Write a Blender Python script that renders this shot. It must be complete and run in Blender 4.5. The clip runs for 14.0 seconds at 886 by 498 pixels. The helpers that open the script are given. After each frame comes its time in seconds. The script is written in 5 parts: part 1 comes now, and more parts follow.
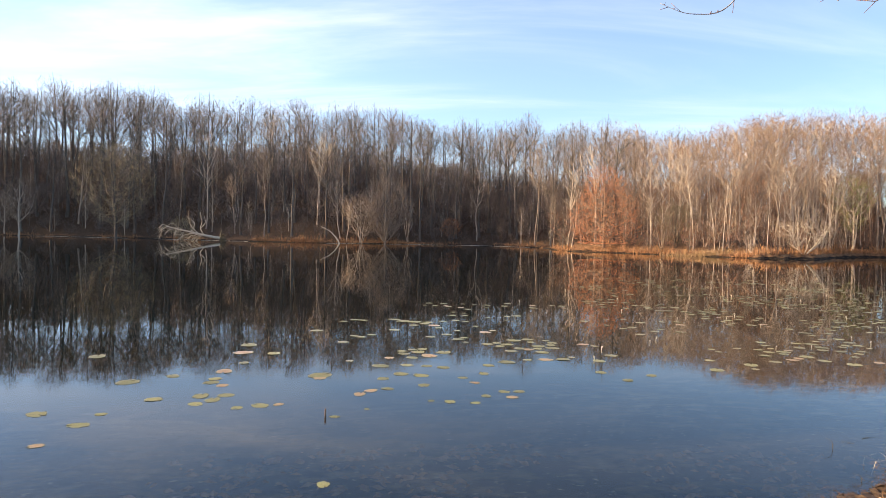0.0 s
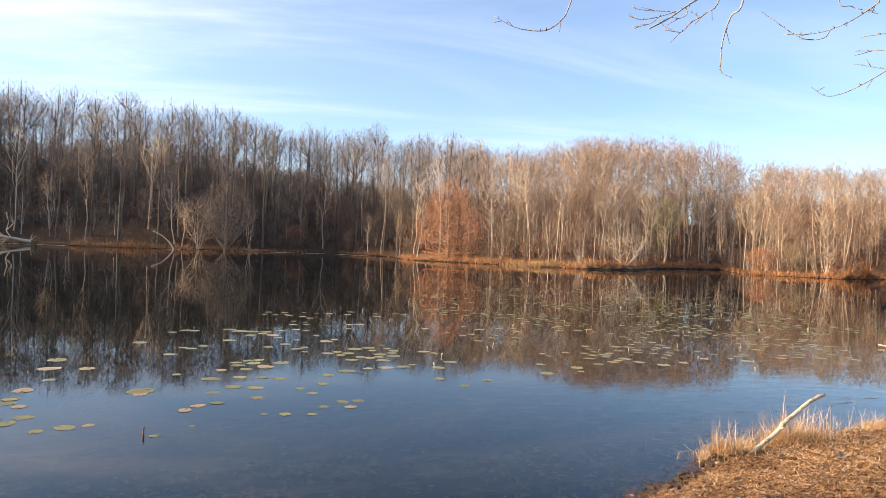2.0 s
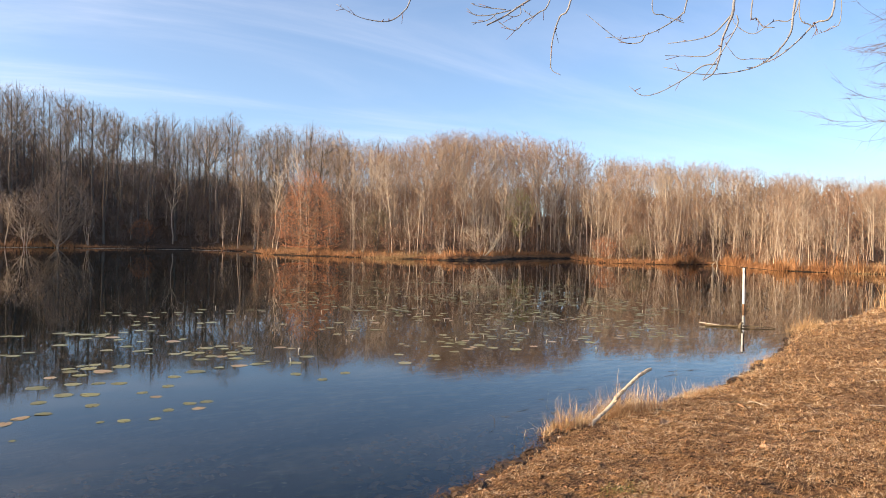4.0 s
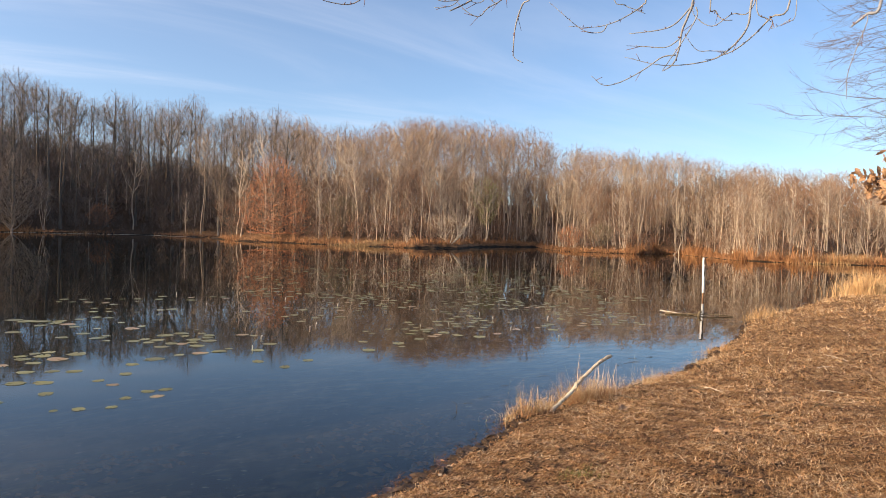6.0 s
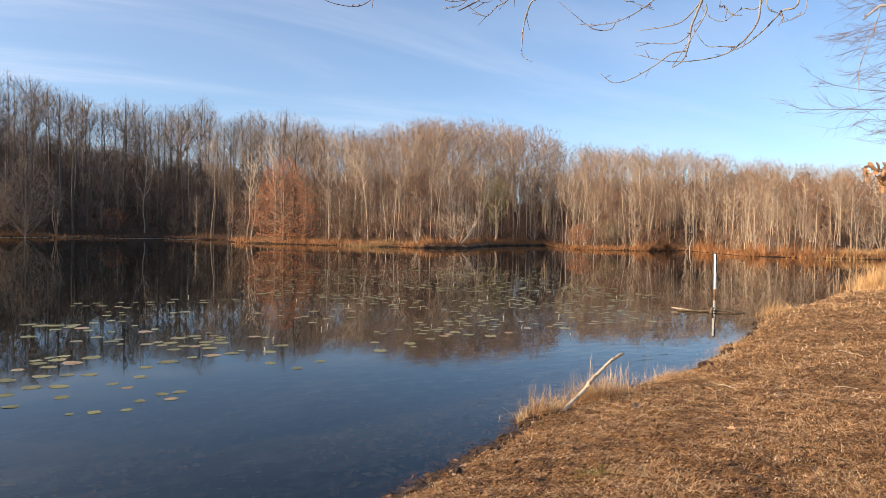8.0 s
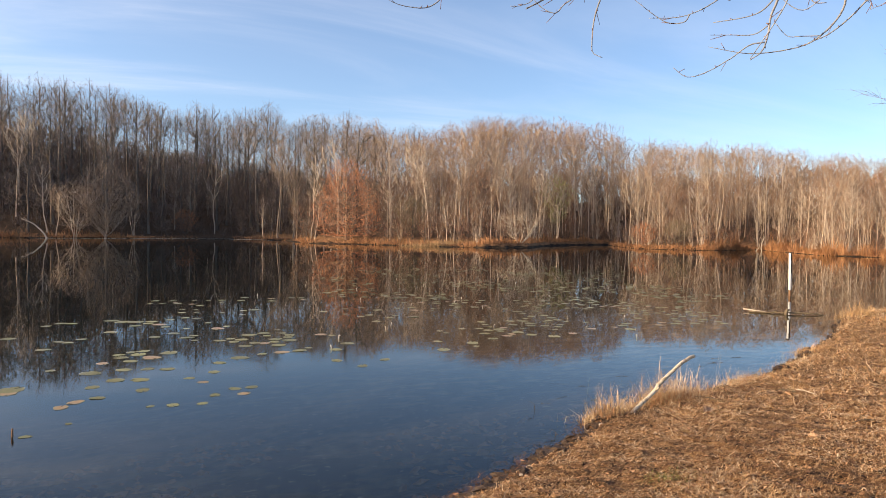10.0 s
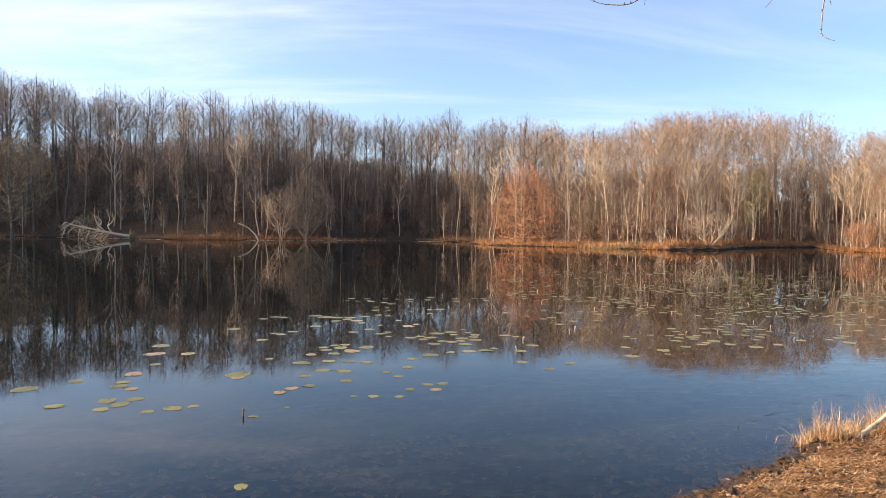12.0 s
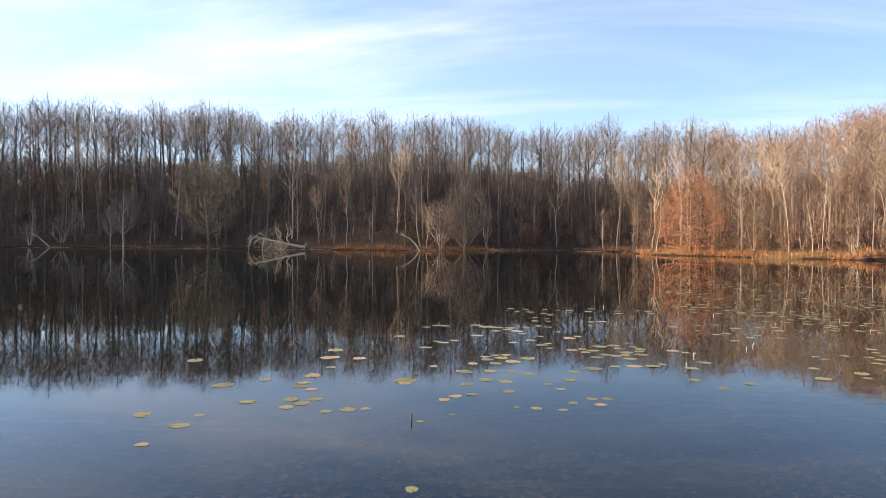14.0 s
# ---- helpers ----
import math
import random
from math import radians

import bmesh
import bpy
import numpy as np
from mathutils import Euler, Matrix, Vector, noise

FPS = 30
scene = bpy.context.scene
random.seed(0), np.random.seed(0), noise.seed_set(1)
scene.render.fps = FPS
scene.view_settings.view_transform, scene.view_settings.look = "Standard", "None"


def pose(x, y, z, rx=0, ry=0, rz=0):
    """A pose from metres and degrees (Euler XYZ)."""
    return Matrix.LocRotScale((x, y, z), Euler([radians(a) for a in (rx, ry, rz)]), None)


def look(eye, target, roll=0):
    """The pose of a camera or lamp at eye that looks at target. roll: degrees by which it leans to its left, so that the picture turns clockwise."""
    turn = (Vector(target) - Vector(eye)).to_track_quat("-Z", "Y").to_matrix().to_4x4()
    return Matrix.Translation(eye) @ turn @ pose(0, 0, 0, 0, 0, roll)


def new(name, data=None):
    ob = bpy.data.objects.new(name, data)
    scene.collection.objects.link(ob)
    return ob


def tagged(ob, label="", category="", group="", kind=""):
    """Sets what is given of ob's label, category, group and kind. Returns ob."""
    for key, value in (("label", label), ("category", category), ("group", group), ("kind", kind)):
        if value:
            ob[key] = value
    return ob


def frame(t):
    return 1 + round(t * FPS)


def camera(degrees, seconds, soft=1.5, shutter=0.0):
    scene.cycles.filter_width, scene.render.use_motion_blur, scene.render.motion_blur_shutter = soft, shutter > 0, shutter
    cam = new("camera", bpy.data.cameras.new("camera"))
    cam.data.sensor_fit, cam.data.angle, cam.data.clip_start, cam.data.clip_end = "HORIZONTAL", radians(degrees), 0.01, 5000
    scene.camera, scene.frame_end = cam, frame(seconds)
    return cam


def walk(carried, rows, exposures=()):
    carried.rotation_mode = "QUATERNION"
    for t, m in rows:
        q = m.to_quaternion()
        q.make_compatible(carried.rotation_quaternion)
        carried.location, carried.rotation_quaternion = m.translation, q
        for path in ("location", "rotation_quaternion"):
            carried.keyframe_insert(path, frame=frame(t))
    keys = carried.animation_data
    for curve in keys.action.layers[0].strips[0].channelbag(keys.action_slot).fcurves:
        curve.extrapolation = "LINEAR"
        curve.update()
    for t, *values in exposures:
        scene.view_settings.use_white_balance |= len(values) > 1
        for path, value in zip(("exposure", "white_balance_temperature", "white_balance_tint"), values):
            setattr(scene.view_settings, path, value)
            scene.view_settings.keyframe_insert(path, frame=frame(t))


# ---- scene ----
cam = camera(68.26, 14.0, soft=0.6)
PATH = [
    (0.0, -0.074, -0.060, 1.931, 88.83, -1.21, 3.91),
    (0.5, -0.057, -0.053, 1.932, 89.00, -1.63, 1.02),
    (1.0, -0.061, 0.043, 1.901, 89.29, -1.72, -2.01),
    (1.5, -0.029, 0.032, 1.902, 89.70, -2.18, -6.22),
    (2.0, 0.004, 0.032, 1.908, 90.00, -2.16, -9.45),
    (2.5, 0.027, 0.022, 1.903, 90.10, -1.87, -12.14),
    (3.0, 0.049, 0.013, 1.898, 90.02, -1.95, -15.62),
    (3.5, 0.072, 0.005, 1.897, 89.82, -1.66, -18.62),
    (4.0, 0.097, -0.003, 1.894, 89.73, -1.34, -21.45),
    (4.2, 0.106, -0.002, 1.892, 89.66, -1.53, -22.14),
    (6.5, 0.132, -0.013, 1.890, 88.64, -1.71, -24.48),
    (7.0, 0.130, -0.015, 1.894, 88.61, -1.37, -24.31),
    (9.5, 0.092, 0.001, 1.890, 88.70, -1.05, -20.22),
    (10.0, 0.074, 0.001, 1.889, 88.57, -0.85, -18.25),
    (10.5, 0.056, 0.003, 1.887, 88.47, -0.63, -16.15),
    (11.0, 0.027, 0.012, 1.888, 88.37, -0.65, -12.42),
    (11.5, -0.019, 0.014, 1.890, 88.39, -0.13, -7.61),
    (12.0, -0.061, 0.009, 1.894, 88.54, -0.64, -2.85),
    (12.5, -0.093, -0.004, 1.903, 88.78, -0.15, 2.15),
    (13.0, -0.123, -0.008, 1.907, 88.97, -0.60, 7.00),
    (13.5, -0.129, -0.013, 1.908, 89.19, -0.33, 9.94),
    (14.0, -0.130, -0.010, 1.907, 89.30, -0.28, 10.80),
]
walk(cam, [(t, pose(x, y, z, rx, ry, rz)) for t, x, y, z, rx, ry, rz in PATH],
     exposures=[(0.0, 1.17, 6820, 12), (1.5, 1.13, 6820, 12), (3.0, 0.97, 6800, 12), (4.2, 0.77, 6650, 11), (6.5, 0.60, 6620, 11), (7.2, 0.60, 6620, 11), (9.5, 0.66, 6650, 11),
                (11.0, 0.83, 6750, 11.5), (12.5, 1.07, 6820, 12), (14.0, 1.09, 6820, 13)])

# ---- sky, sun, light ----
SUN_AZ, SUN_EL = -86.0, 19.2          # degrees from +y towards +x, degrees up


def nodes_of(tree):
    tree.nodes.clear()

    def add(kind, **values):
        n = tree.nodes.new(kind)
        for key, value in values.items():
            n.inputs[key].default_value = value
        return n
    return add, tree.links.new


def make_world():
    world = bpy.data.worlds.new("sky")
    scene.world = world
    world.use_nodes = True
    add, link = nodes_of(world.node_tree)
    sky = add("ShaderNodeTexSky")
    sky.sky_type, sky.sun_disc = "NISHITA", False
    sky.sun_elevation, sky.sun_rotation = radians(SUN_EL), radians(SUN_AZ)
    sky.altitude = 600
    sky.air_density, sky.dust_density, sky.ozone_density = 1.0, 0.6, 3.7
    # thin high cloud, streaked
    where = add("ShaderNodeTexCoord")
    split = add("ShaderNodeSeparateXYZ")
    link(where.outputs["Generated"], split.inputs[0])
    lift = add("ShaderNodeMath", **{})
    lift.operation = "MAXIMUM"
    link(split.outputs[2], lift.inputs[0])
    lift.inputs[1].default_value = 0.0
    raised = add("ShaderNodeMath")
    raised.operation = "ADD"
    link(lift.outputs[0], raised.inputs[0])
    raised.inputs[1].default_value = 0.16
    flat = []
    for k in (0, 1):
        div = add("ShaderNodeMath")
        div.operation = "DIVIDE"
        link(split.outputs[k], div.inputs[0])
        link(raised.outputs[0], div.inputs[1])
        flat.append(div)
    both = add("ShaderNodeCombineXYZ")
    link(flat[0].outputs[0], both.inputs[0])
    link(flat[1].outputs[0], both.inputs[1])
    turn = add("ShaderNodeMapping")
    turn.inputs["Rotation"].default_value = (0, 0, radians(-14))
    turn.inputs["Scale"].default_value = (0.42, 1.35, 1)
    turn.inputs["Location"].default_value = (0.3, 1.7, 0)
    link(both.outputs[0], turn.inputs[0])
    puff = add("ShaderNodeTexNoise", Scale=1.3, Detail=7.0, Roughness=0.58, Distortion=0.6)
    link(turn.outputs[0], puff.inputs["Vector"])
    ramp = add("ShaderNodeMapRange")
    ramp.interpolation_type = "SMOOTHSTEP"
    ramp.inputs["From Min"].default_value, ramp.inputs["From Max"].default_value = 0.36, 0.86
    ramp.inputs["To Min"].default_value, ramp.inputs["To Max"].default_value = 0.13, 0.72
    link(puff.outputs["Fac"], ramp.inputs["Value"])
    # the cloud thins away from the sun
    thin = add("ShaderNodeMapRange")
    thin.inputs["From Min"].default_value, thin.inputs["From Max"].default_value = -0.35, 0.75
    thin.inputs["To Min"].default_value, thin.inputs["To Max"].default_value = 1.0, 0.30
    link(split.outputs[0], thin.inputs["Value"])
    veil = add("ShaderNodeMath")
    veil.operation = "MULTIPLY"
    link(ramp.outputs[0], veil.inputs[0])
    link(thin.outputs[0], veil.inputs[1])
    # and towards the zenith
    rise = add("ShaderNodeMapRange")
    rise.inputs["From Min"].default_value, rise.inputs["From Max"].default_value = 0.30, 0.55
    rise.inputs["To Min"].default_value, rise.inputs["To Max"].default_value = 1.0, 0.25
    link(split.outputs[2], rise.inputs["Value"])
    sheet = add("ShaderNodeMath")
    sheet.operation = "MULTIPLY"
    link(veil.outputs[0], sheet.inputs[0])
    link(rise.outputs[0], sheet.inputs[1])
    mix = add("ShaderNodeMix")
    mix.data_type = "RGBA"
    link(sheet.outputs[0], mix.inputs["Factor"])
    link(sky.outputs[0], mix.inputs[6])
    mix.inputs[7].default_value = CLOUD
    back = add("ShaderNodeBackground", Strength=SKY)
    link(mix.outputs[2], back.inputs[0])
    out = add("ShaderNodeOutputWorld")
    link(back.outputs[0], out.inputs[0])


SKY = 0.138
CLOUD = (5.1, 5.2, 5.75, 1)
make_world()
sun = new("sun", bpy.data.lights.new("sun", "SUN"))
sun.data.energy, sun.data.angle, sun.data.color = 5.4, radians(0.6), (1.0, 0.755, 0.48)
ce = math.cos(radians(SUN_EL))
sun.matrix_world = look((math.sin(radians(SUN_AZ)) * ce * 100, math.cos(radians(SUN_AZ)) * ce * 100,
                         math.sin(radians(SUN_EL)) * 100), (0, 0, 0))


# ---- materials ----
def surface(name, low, high, scale=6.0, rough=0.85, bump=0.3, bump_scale=40.0, stretch=(1, 1, 1), vary=0.0,
            stain=None, stain_scale=1.0, stain_at=0.55):
    """Two tones by noise, a stain at a larger scale, relief, and a tone that differs from piece to piece."""
    m = bpy.data.materials.new(name)
    m.use_nodes = True
    add, link = nodes_of(m.node_tree)
    out = add("ShaderNodeOutputMaterial")
    b = add("ShaderNodeBsdfPrincipled", Roughness=rough)
    b.inputs["Specular IOR Level"].default_value = 0.3
    link(b.outputs[0], out.inputs[0])
    coord = add("ShaderNodeTexCoord")
    mp = add("ShaderNodeMapping")
    mp.inputs["Scale"].default_value = stretch
    link(coord.outputs["Object"], mp.inputs[0])
    n1 = add("ShaderNodeTexNoise", Scale=scale, Detail=5.0, Roughness=0.6)
    link(mp.outputs[0], n1.inputs["Vector"])
    r1 = add("ShaderNodeMapRange")
    r1.inputs["From Min"].default_value, r1.inputs["From Max"].default_value = 0.3, 0.7
    link(n1.outputs["Fac"], r1.inputs["Value"])
    mix = add("ShaderNodeMix")
    mix.data_type = "RGBA"
    link(r1.outputs[0], mix.inputs["Factor"])
    mix.inputs[6].default_value, mix.inputs[7].default_value = (*low, 1), (*high, 1)
    colour = mix.outputs[2]
    if stain:
        n2 = add("ShaderNodeTexNoise", Scale=stain_scale, Detail=3.0, Roughness=0.6)
        link(coord.outputs["Object"], n2.inputs["Vector"])
        r2 = add("ShaderNodeMapRange")
        r2.inputs["From Min"].default_value, r2.inputs["From Max"].default_value = stain_at, stain_at + 0.14
        link(n2.outputs["Fac"], r2.inputs["Value"])
        mix2 = add("ShaderNodeMix")
        mix2.data_type = "RGBA"
        link(r2.outputs[0], mix2.inputs["Factor"])
        link(colour, mix2.inputs[6])
        mix2.inputs[7].default_value = (*stain, 1)
        colour = mix2.outputs[2]
    if vary:
        info = add("ShaderNodeObjectInfo")
        geo = add("ShaderNodeNewGeometry")
        total = add("ShaderNodeMath")
        total.operation = "ADD"
        link(info.outputs["Random"], total.inputs[0])
        link(geo.outputs["Random Per Island"], total.inputs[1])
        r3 = add("ShaderNodeMapRange")
        r3.inputs["From Max"].default_value = 2.0
        r3.inputs["To Min"].default_value, r3.inputs["To Max"].default_value = 1 - vary, 1 + vary
        link(total.outputs[0], r3.inputs["Value"])
        hsv = add("ShaderNodeHueSaturation")
        link(r3.outputs[0], hsv.inputs["Value"])
        link(colour, hsv.inputs["Color"])
        colour = hsv.outputs[0]
    link(colour, b.inputs["Base Color"])
    if bump:
        n3 = add("ShaderNodeTexNoise", Scale=bump_scale, Detail=3.0)
        link(mp.outputs[0], n3.inputs["Vector"])
        bp = add("ShaderNodeBump", Strength=bump, Distance=0.02)
        link(n3.outputs["Fac"], bp.inputs["Height"])
        link(bp.outputs[0], b.inputs["Normal"])
    return m


BARK = surface("grey_bark", (0.075, 0.06, 0.048), (0.17, 0.14, 0.112), 3.0, 0.9, 0.6, 18, (1, 1, 0.2), 0.35)
BUFF = surface("buff_bark", (0.22, 0.165, 0.12), (0.42, 0.33, 0.25), 2.5, 0.85, 0.3, 12, (1, 1, 0.35), 0.35)
PALE = surface("pale_bark", (0.40, 0.315, 0.23), (0.64, 0.53, 0.41), 2.5, 0.8, 0.3, 12, (1, 1, 0.35), 0.25,
               (0.20, 0.17, 0.13), 1.4, 0.58)
TWIG = surface("grey_brown_twig", (0.20, 0.160, 0.13), (0.38, 0.31, 0.26), 0.35, 0.9, 0, vary=0.35)
TWIG_DARK = surface("dark_brown_twig", (0.12, 0.085, 0.066), (0.25, 0.18, 0.14), 0.35, 0.9, 0, vary=0.4)
TWIG_RUSSET = surface("russet_twig", (0.17, 0.09, 0.056), (0.33, 0.19, 0.122), 0.35, 0.9, 0, vary=0.4)
TWIG_PALE = surface("buff_twig", (0.22, 0.157, 0.11), (0.38, 0.28, 0.20), 0.35, 0.9, 0, vary=0.3)
TWIG_WARM = surface("warm_twig", (0.20, 0.125, 0.082), (0.37, 0.245, 0.165), 0.35, 0.9, 0, vary=0.35)
TWIG_GREEN = surface("green_twig", (0.20, 0.20, 0.08), (0.32, 0.30, 0.13), 0.35, 0.9, 0, vary=0.3)
TWIG_OLIVE = surface("olive_twig", (0.19, 0.15, 0.088), (0.32, 0.255, 0.16), 0.35, 0.9, 0, vary=0.3)
RUST = surface("rust_foliage", (0.34, 0.145, 0.072), (0.53, 0.255, 0.135), 1.2, 0.9, 0, vary=0.4)
STRAW = surface("dry_straw", (0.40, 0.235, 0.105), (0.66, 0.445, 0.23), 1.5, 0.8, 0, vary=0.45)
SEDGE = surface("russet_sedge", (0.23, 0.098, 0.042), (0.54, 0.29, 0.135), 0.5, 0.85, 0, vary=0.45)
LITTER_DARK = surface("rotting_grass", (0.07, 0.028, 0.010), (0.26, 0.12, 0.045), 2.2, 0.9, 0, vary=0.7)
LITTER_PALE = surface("bleached_grass", (0.58, 0.41, 0.23), (0.85, 0.66, 0.42), 2.2, 0.8, 0, vary=0.5)
LITTER = surface("dead_grass_litter", (0.27, 0.13, 0.05), (0.70, 0.41, 0.18), 2.2, 0.9, 0, vary=0.8)


PAD = surface("lily_pad_green", (0.14, 0.145, 0.05), (0.31, 0.285, 0.105), 9.0, 0.48, 0.2, 60, vary=0.5,
              stain=(0.30, 0.22, 0.12), stain_scale=5.0, stain_at=0.56)
PAD_RIM = surface("lily_pad_rim", (0.18, 0.17, 0.07), (0.36, 0.33, 0.15), 9.0, 0.45, 0, vary=0.3)
PAD_BROWN = surface("lily_pad_brown", (0.29, 0.19, 0.10), (0.45, 0.32, 0.17), 9.0, 0.5, 0.2, 60, vary=0.25)
STALK = surface("pale_stalk", (0.50, 0.45, 0.30), (0.68, 0.63, 0.48), 20, 0.6, 0)
DRIFT = surface("weathered_wood", (0.46, 0.37, 0.26), (0.70, 0.60, 0.46), 7, 0.8, 0.5, 60, (1, 1, 1), 0.0, (0.26, 0.19, 0.12), 22.0, 0.52)
WET_WOOD = surface("wet_wood", (0.07, 0.05, 0.03), (0.24, 0.18, 0.10), 9, 0.6, 0.5, 50)
WET_CLOD = surface("wet_clod", (0.022, 0.014, 0.009), (0.085, 0.052, 0.03), 30, 0.7, 0.5, 80, vary=0.5)
MAPLE = surface("maple_bark", (0.19, 0.19, 0.195), (0.34, 0.345, 0.36), 14, 0.75, 0.3, 90, vary=0.1, stain=(0.16, 0.12, 0.10), stain_scale=9, stain_at=0.62)
MAPLE_TWIG = surface("reddish_twig", (0.13, 0.07, 0.07), (0.23, 0.14, 0.13), 20, 0.6, 0)
DARK_TWIG = surface("dark_twig", (0.11, 0.085, 0.075), (0.21, 0.165, 0.145), 8, 0.8, 0)
OAK_LEAF = surface("dry_oak_leaf", (0.30, 0.165, 0.085), (0.54, 0.345, 0.20), 8, 0.6, 0.2, 80, vary=0.35)
DEAD_LEAF = surface("dead_leaf", (0.16, 0.075, 0.035), (0.40, 0.22, 0.11), 12, 0.8, 0.2, 80, vary=0.5)
PIPE_WHITE = surface("white_plastic", (0.74, 0.73, 0.70), (0.84, 0.83, 0.80), 5, 0.35, 0.05, 50, stain=(0.50, 0.47, 0.40), stain_scale=3, stain_at=0.62)
PIPE_RUST = surface("rusty_band", (0.16, 0.085, 0.045), (0.30, 0.17, 0.09), 20, 0.8, 0.3, 60)
PIPE_DARK = surface("near_black", (0.02, 0.02, 0.022), (0.05, 0.05, 0.05), 20, 0.8, 0.2, 60)
MOSS = surface("green_grass", (0.08, 0.09, 0.02), (0.20, 0.20, 0.06), 6, 0.85, 0, vary=0.4)


def make_ground_material():
    m = bpy.data.materials.new("bank_soil_and_mud")
    m.use_nodes = True
    add, link = nodes_of(m.node_tree)
    out = add("ShaderNodeOutputMaterial")
    b = add("ShaderNodeBsdfPrincipled", Roughness=0.95)
    b.inputs["Specular IOR Level"].default_value = 0.2
    link(b.outputs[0], out.inputs[0])
    coord = add("ShaderNodeTexCoord")

    def tone(scale, detail, lo, hi):
        n = add("ShaderNodeTexNoise", Scale=scale, Detail=detail, Roughness=0.65)
        link(coord.outputs["Object"], n.inputs["Vector"])
        r = add("ShaderNodeMapRange")
        r.inputs["From Min"].default_value, r.inputs["From Max"].default_value = lo, hi
        link(n.outputs["Fac"], r.inputs["Value"])
        return r.outputs[0]

    def mixed(fac, a, c):
        k = add("ShaderNodeMix")
        k.data_type = "RGBA"
        link(fac, k.inputs["Factor"])
        for slot, v in ((6, a), (7, c)):
            if isinstance(v, tuple):
                k.inputs[slot].default_value = (*v, 1)
            else:
                link(v, k.inputs[slot])
        return k.outputs[2]
    soil = mixed(tone(48, 8, 0.36, 0.64), (0.032, 0.015, 0.007), (0.27, 0.14, 0.06))
    soil = mixed(tone(1.1, 4, 0.45, 0.68), soil, (0.32, 0.17, 0.073))
    # dark blotches: bare soil, and the shadowed gaps between tufts put into the colour
    soil = mixed(tone(5.5, 6, 0.55, 0.66), soil, (0.05, 0.024, 0.011))
    soil = mixed(tone(3.1, 6, 0.50, 0.60), soil, (0.09, 0.045, 0.02))
    soil = mixed(tone(19, 5, 0.515, 0.575), soil, (0.022, 0.011, 0.005))
    # matted straw: thin fibres lying three ways
    for k, (way, pale) in enumerate(((0.5, (0.46, 0.25, 0.105)), (1.7, (0.20, 0.095, 0.036)), (2.6, (0.66, 0.43, 0.22)))):
        spin = add("ShaderNodeVectorRotate")
        spin.rotation_type = "Z_AXIS"
        spin.inputs["Angle"].default_value = way
        link(coord.outputs["Object"], spin.inputs["Vector"])
        long = add("ShaderNodeMapping")
        long.inputs["Scale"].default_value = (14, 120, 14)
        link(spin.outputs[0], long.inputs[0])
        fibre = add("ShaderNodeTexNoise", Scale=1.0, Detail=2.0, Roughness=0.5, Distortion=1.6)
        link(long.outputs[0], fibre.inputs["Vector"])
        cutoff = add("ShaderNodeMapRange")
        cutoff.inputs["From Min"].default_value, cutoff.inputs["From Max"].default_value = 0.56 + 0.01 * k, 0.62 + 0.01 * k
        link(fibre.outputs["Fac"], cutoff.inputs["Value"])
        soil = mixed(cutoff.outputs[0], soil, pale)
    # forest floor; its dark tone also stands in for shade under the trees
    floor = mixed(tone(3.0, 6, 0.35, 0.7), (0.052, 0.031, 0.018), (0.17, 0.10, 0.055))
    away = add("ShaderNodeSeparateXYZ")
    link(coord.outputs["Object"], away.inputs[0])
    beyond = add("ShaderNodeMapRange")
    beyond.inputs["From Min"].default_value, beyond.inputs["From Max"].default_value = 30, 42
    link(away.outputs[1], beyond.inputs["Value"])
    margin = add("ShaderNodeMapRange")
    margin.inputs["From Min"].default_value, margin.inputs["From Max"].default_value = 0.7, 1.3
    link(away.outputs[2], margin.inputs["Value"])
    # low far shore: dry grass litter, its colour lightened rightwards as sunlit bank
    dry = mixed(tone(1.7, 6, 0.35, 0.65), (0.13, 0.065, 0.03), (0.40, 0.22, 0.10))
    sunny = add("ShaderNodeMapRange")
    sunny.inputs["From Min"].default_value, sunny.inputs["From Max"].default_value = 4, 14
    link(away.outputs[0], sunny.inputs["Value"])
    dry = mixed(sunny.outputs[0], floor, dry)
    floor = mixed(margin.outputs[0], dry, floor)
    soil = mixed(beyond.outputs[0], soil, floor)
    mud = mixed(tone(2.2, 6, 0.47, 0.68), (0.020, 0.017, 0.011), (0.26, 0.165, 0.085))
    mud = mixed(tone(9.0, 3, 0.62, 0.70), mud, (0.32, 0.24, 0.15))
    deep = add("ShaderNodeMapRange")
    deep.inputs["From Min"].default_value, deep.inputs["From Max"].default_value = -0.45, -1.3
    link(away.outputs[2], deep.inputs["Value"])
    mud = mixed(deep.outputs[0], mud, (0.04, 0.06, 0.034))
    split = add("ShaderNodeSeparateXYZ")
    link(coord.outputs["Object"], split.inputs[0])
    wet = add("ShaderNodeMapRange")
    wet.inputs["From Min"].default_value, wet.inputs["From Max"].default_value = 0.0, 0.06
    link(split.outputs[2], wet.inputs["Value"])
    # shadow slit under the far bank's lip, painted as dark colour near the waterline
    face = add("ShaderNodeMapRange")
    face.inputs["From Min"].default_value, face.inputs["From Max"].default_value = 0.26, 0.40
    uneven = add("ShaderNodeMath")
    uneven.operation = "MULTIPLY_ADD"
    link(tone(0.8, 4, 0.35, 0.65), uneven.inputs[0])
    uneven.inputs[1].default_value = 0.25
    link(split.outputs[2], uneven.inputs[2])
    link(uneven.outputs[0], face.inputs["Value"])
    shaded_soil = mixed(face.outputs[0], (0.030, 0.019, 0.011), soil)
    soil = mixed(beyond.outputs[0], soil, shaded_soil)
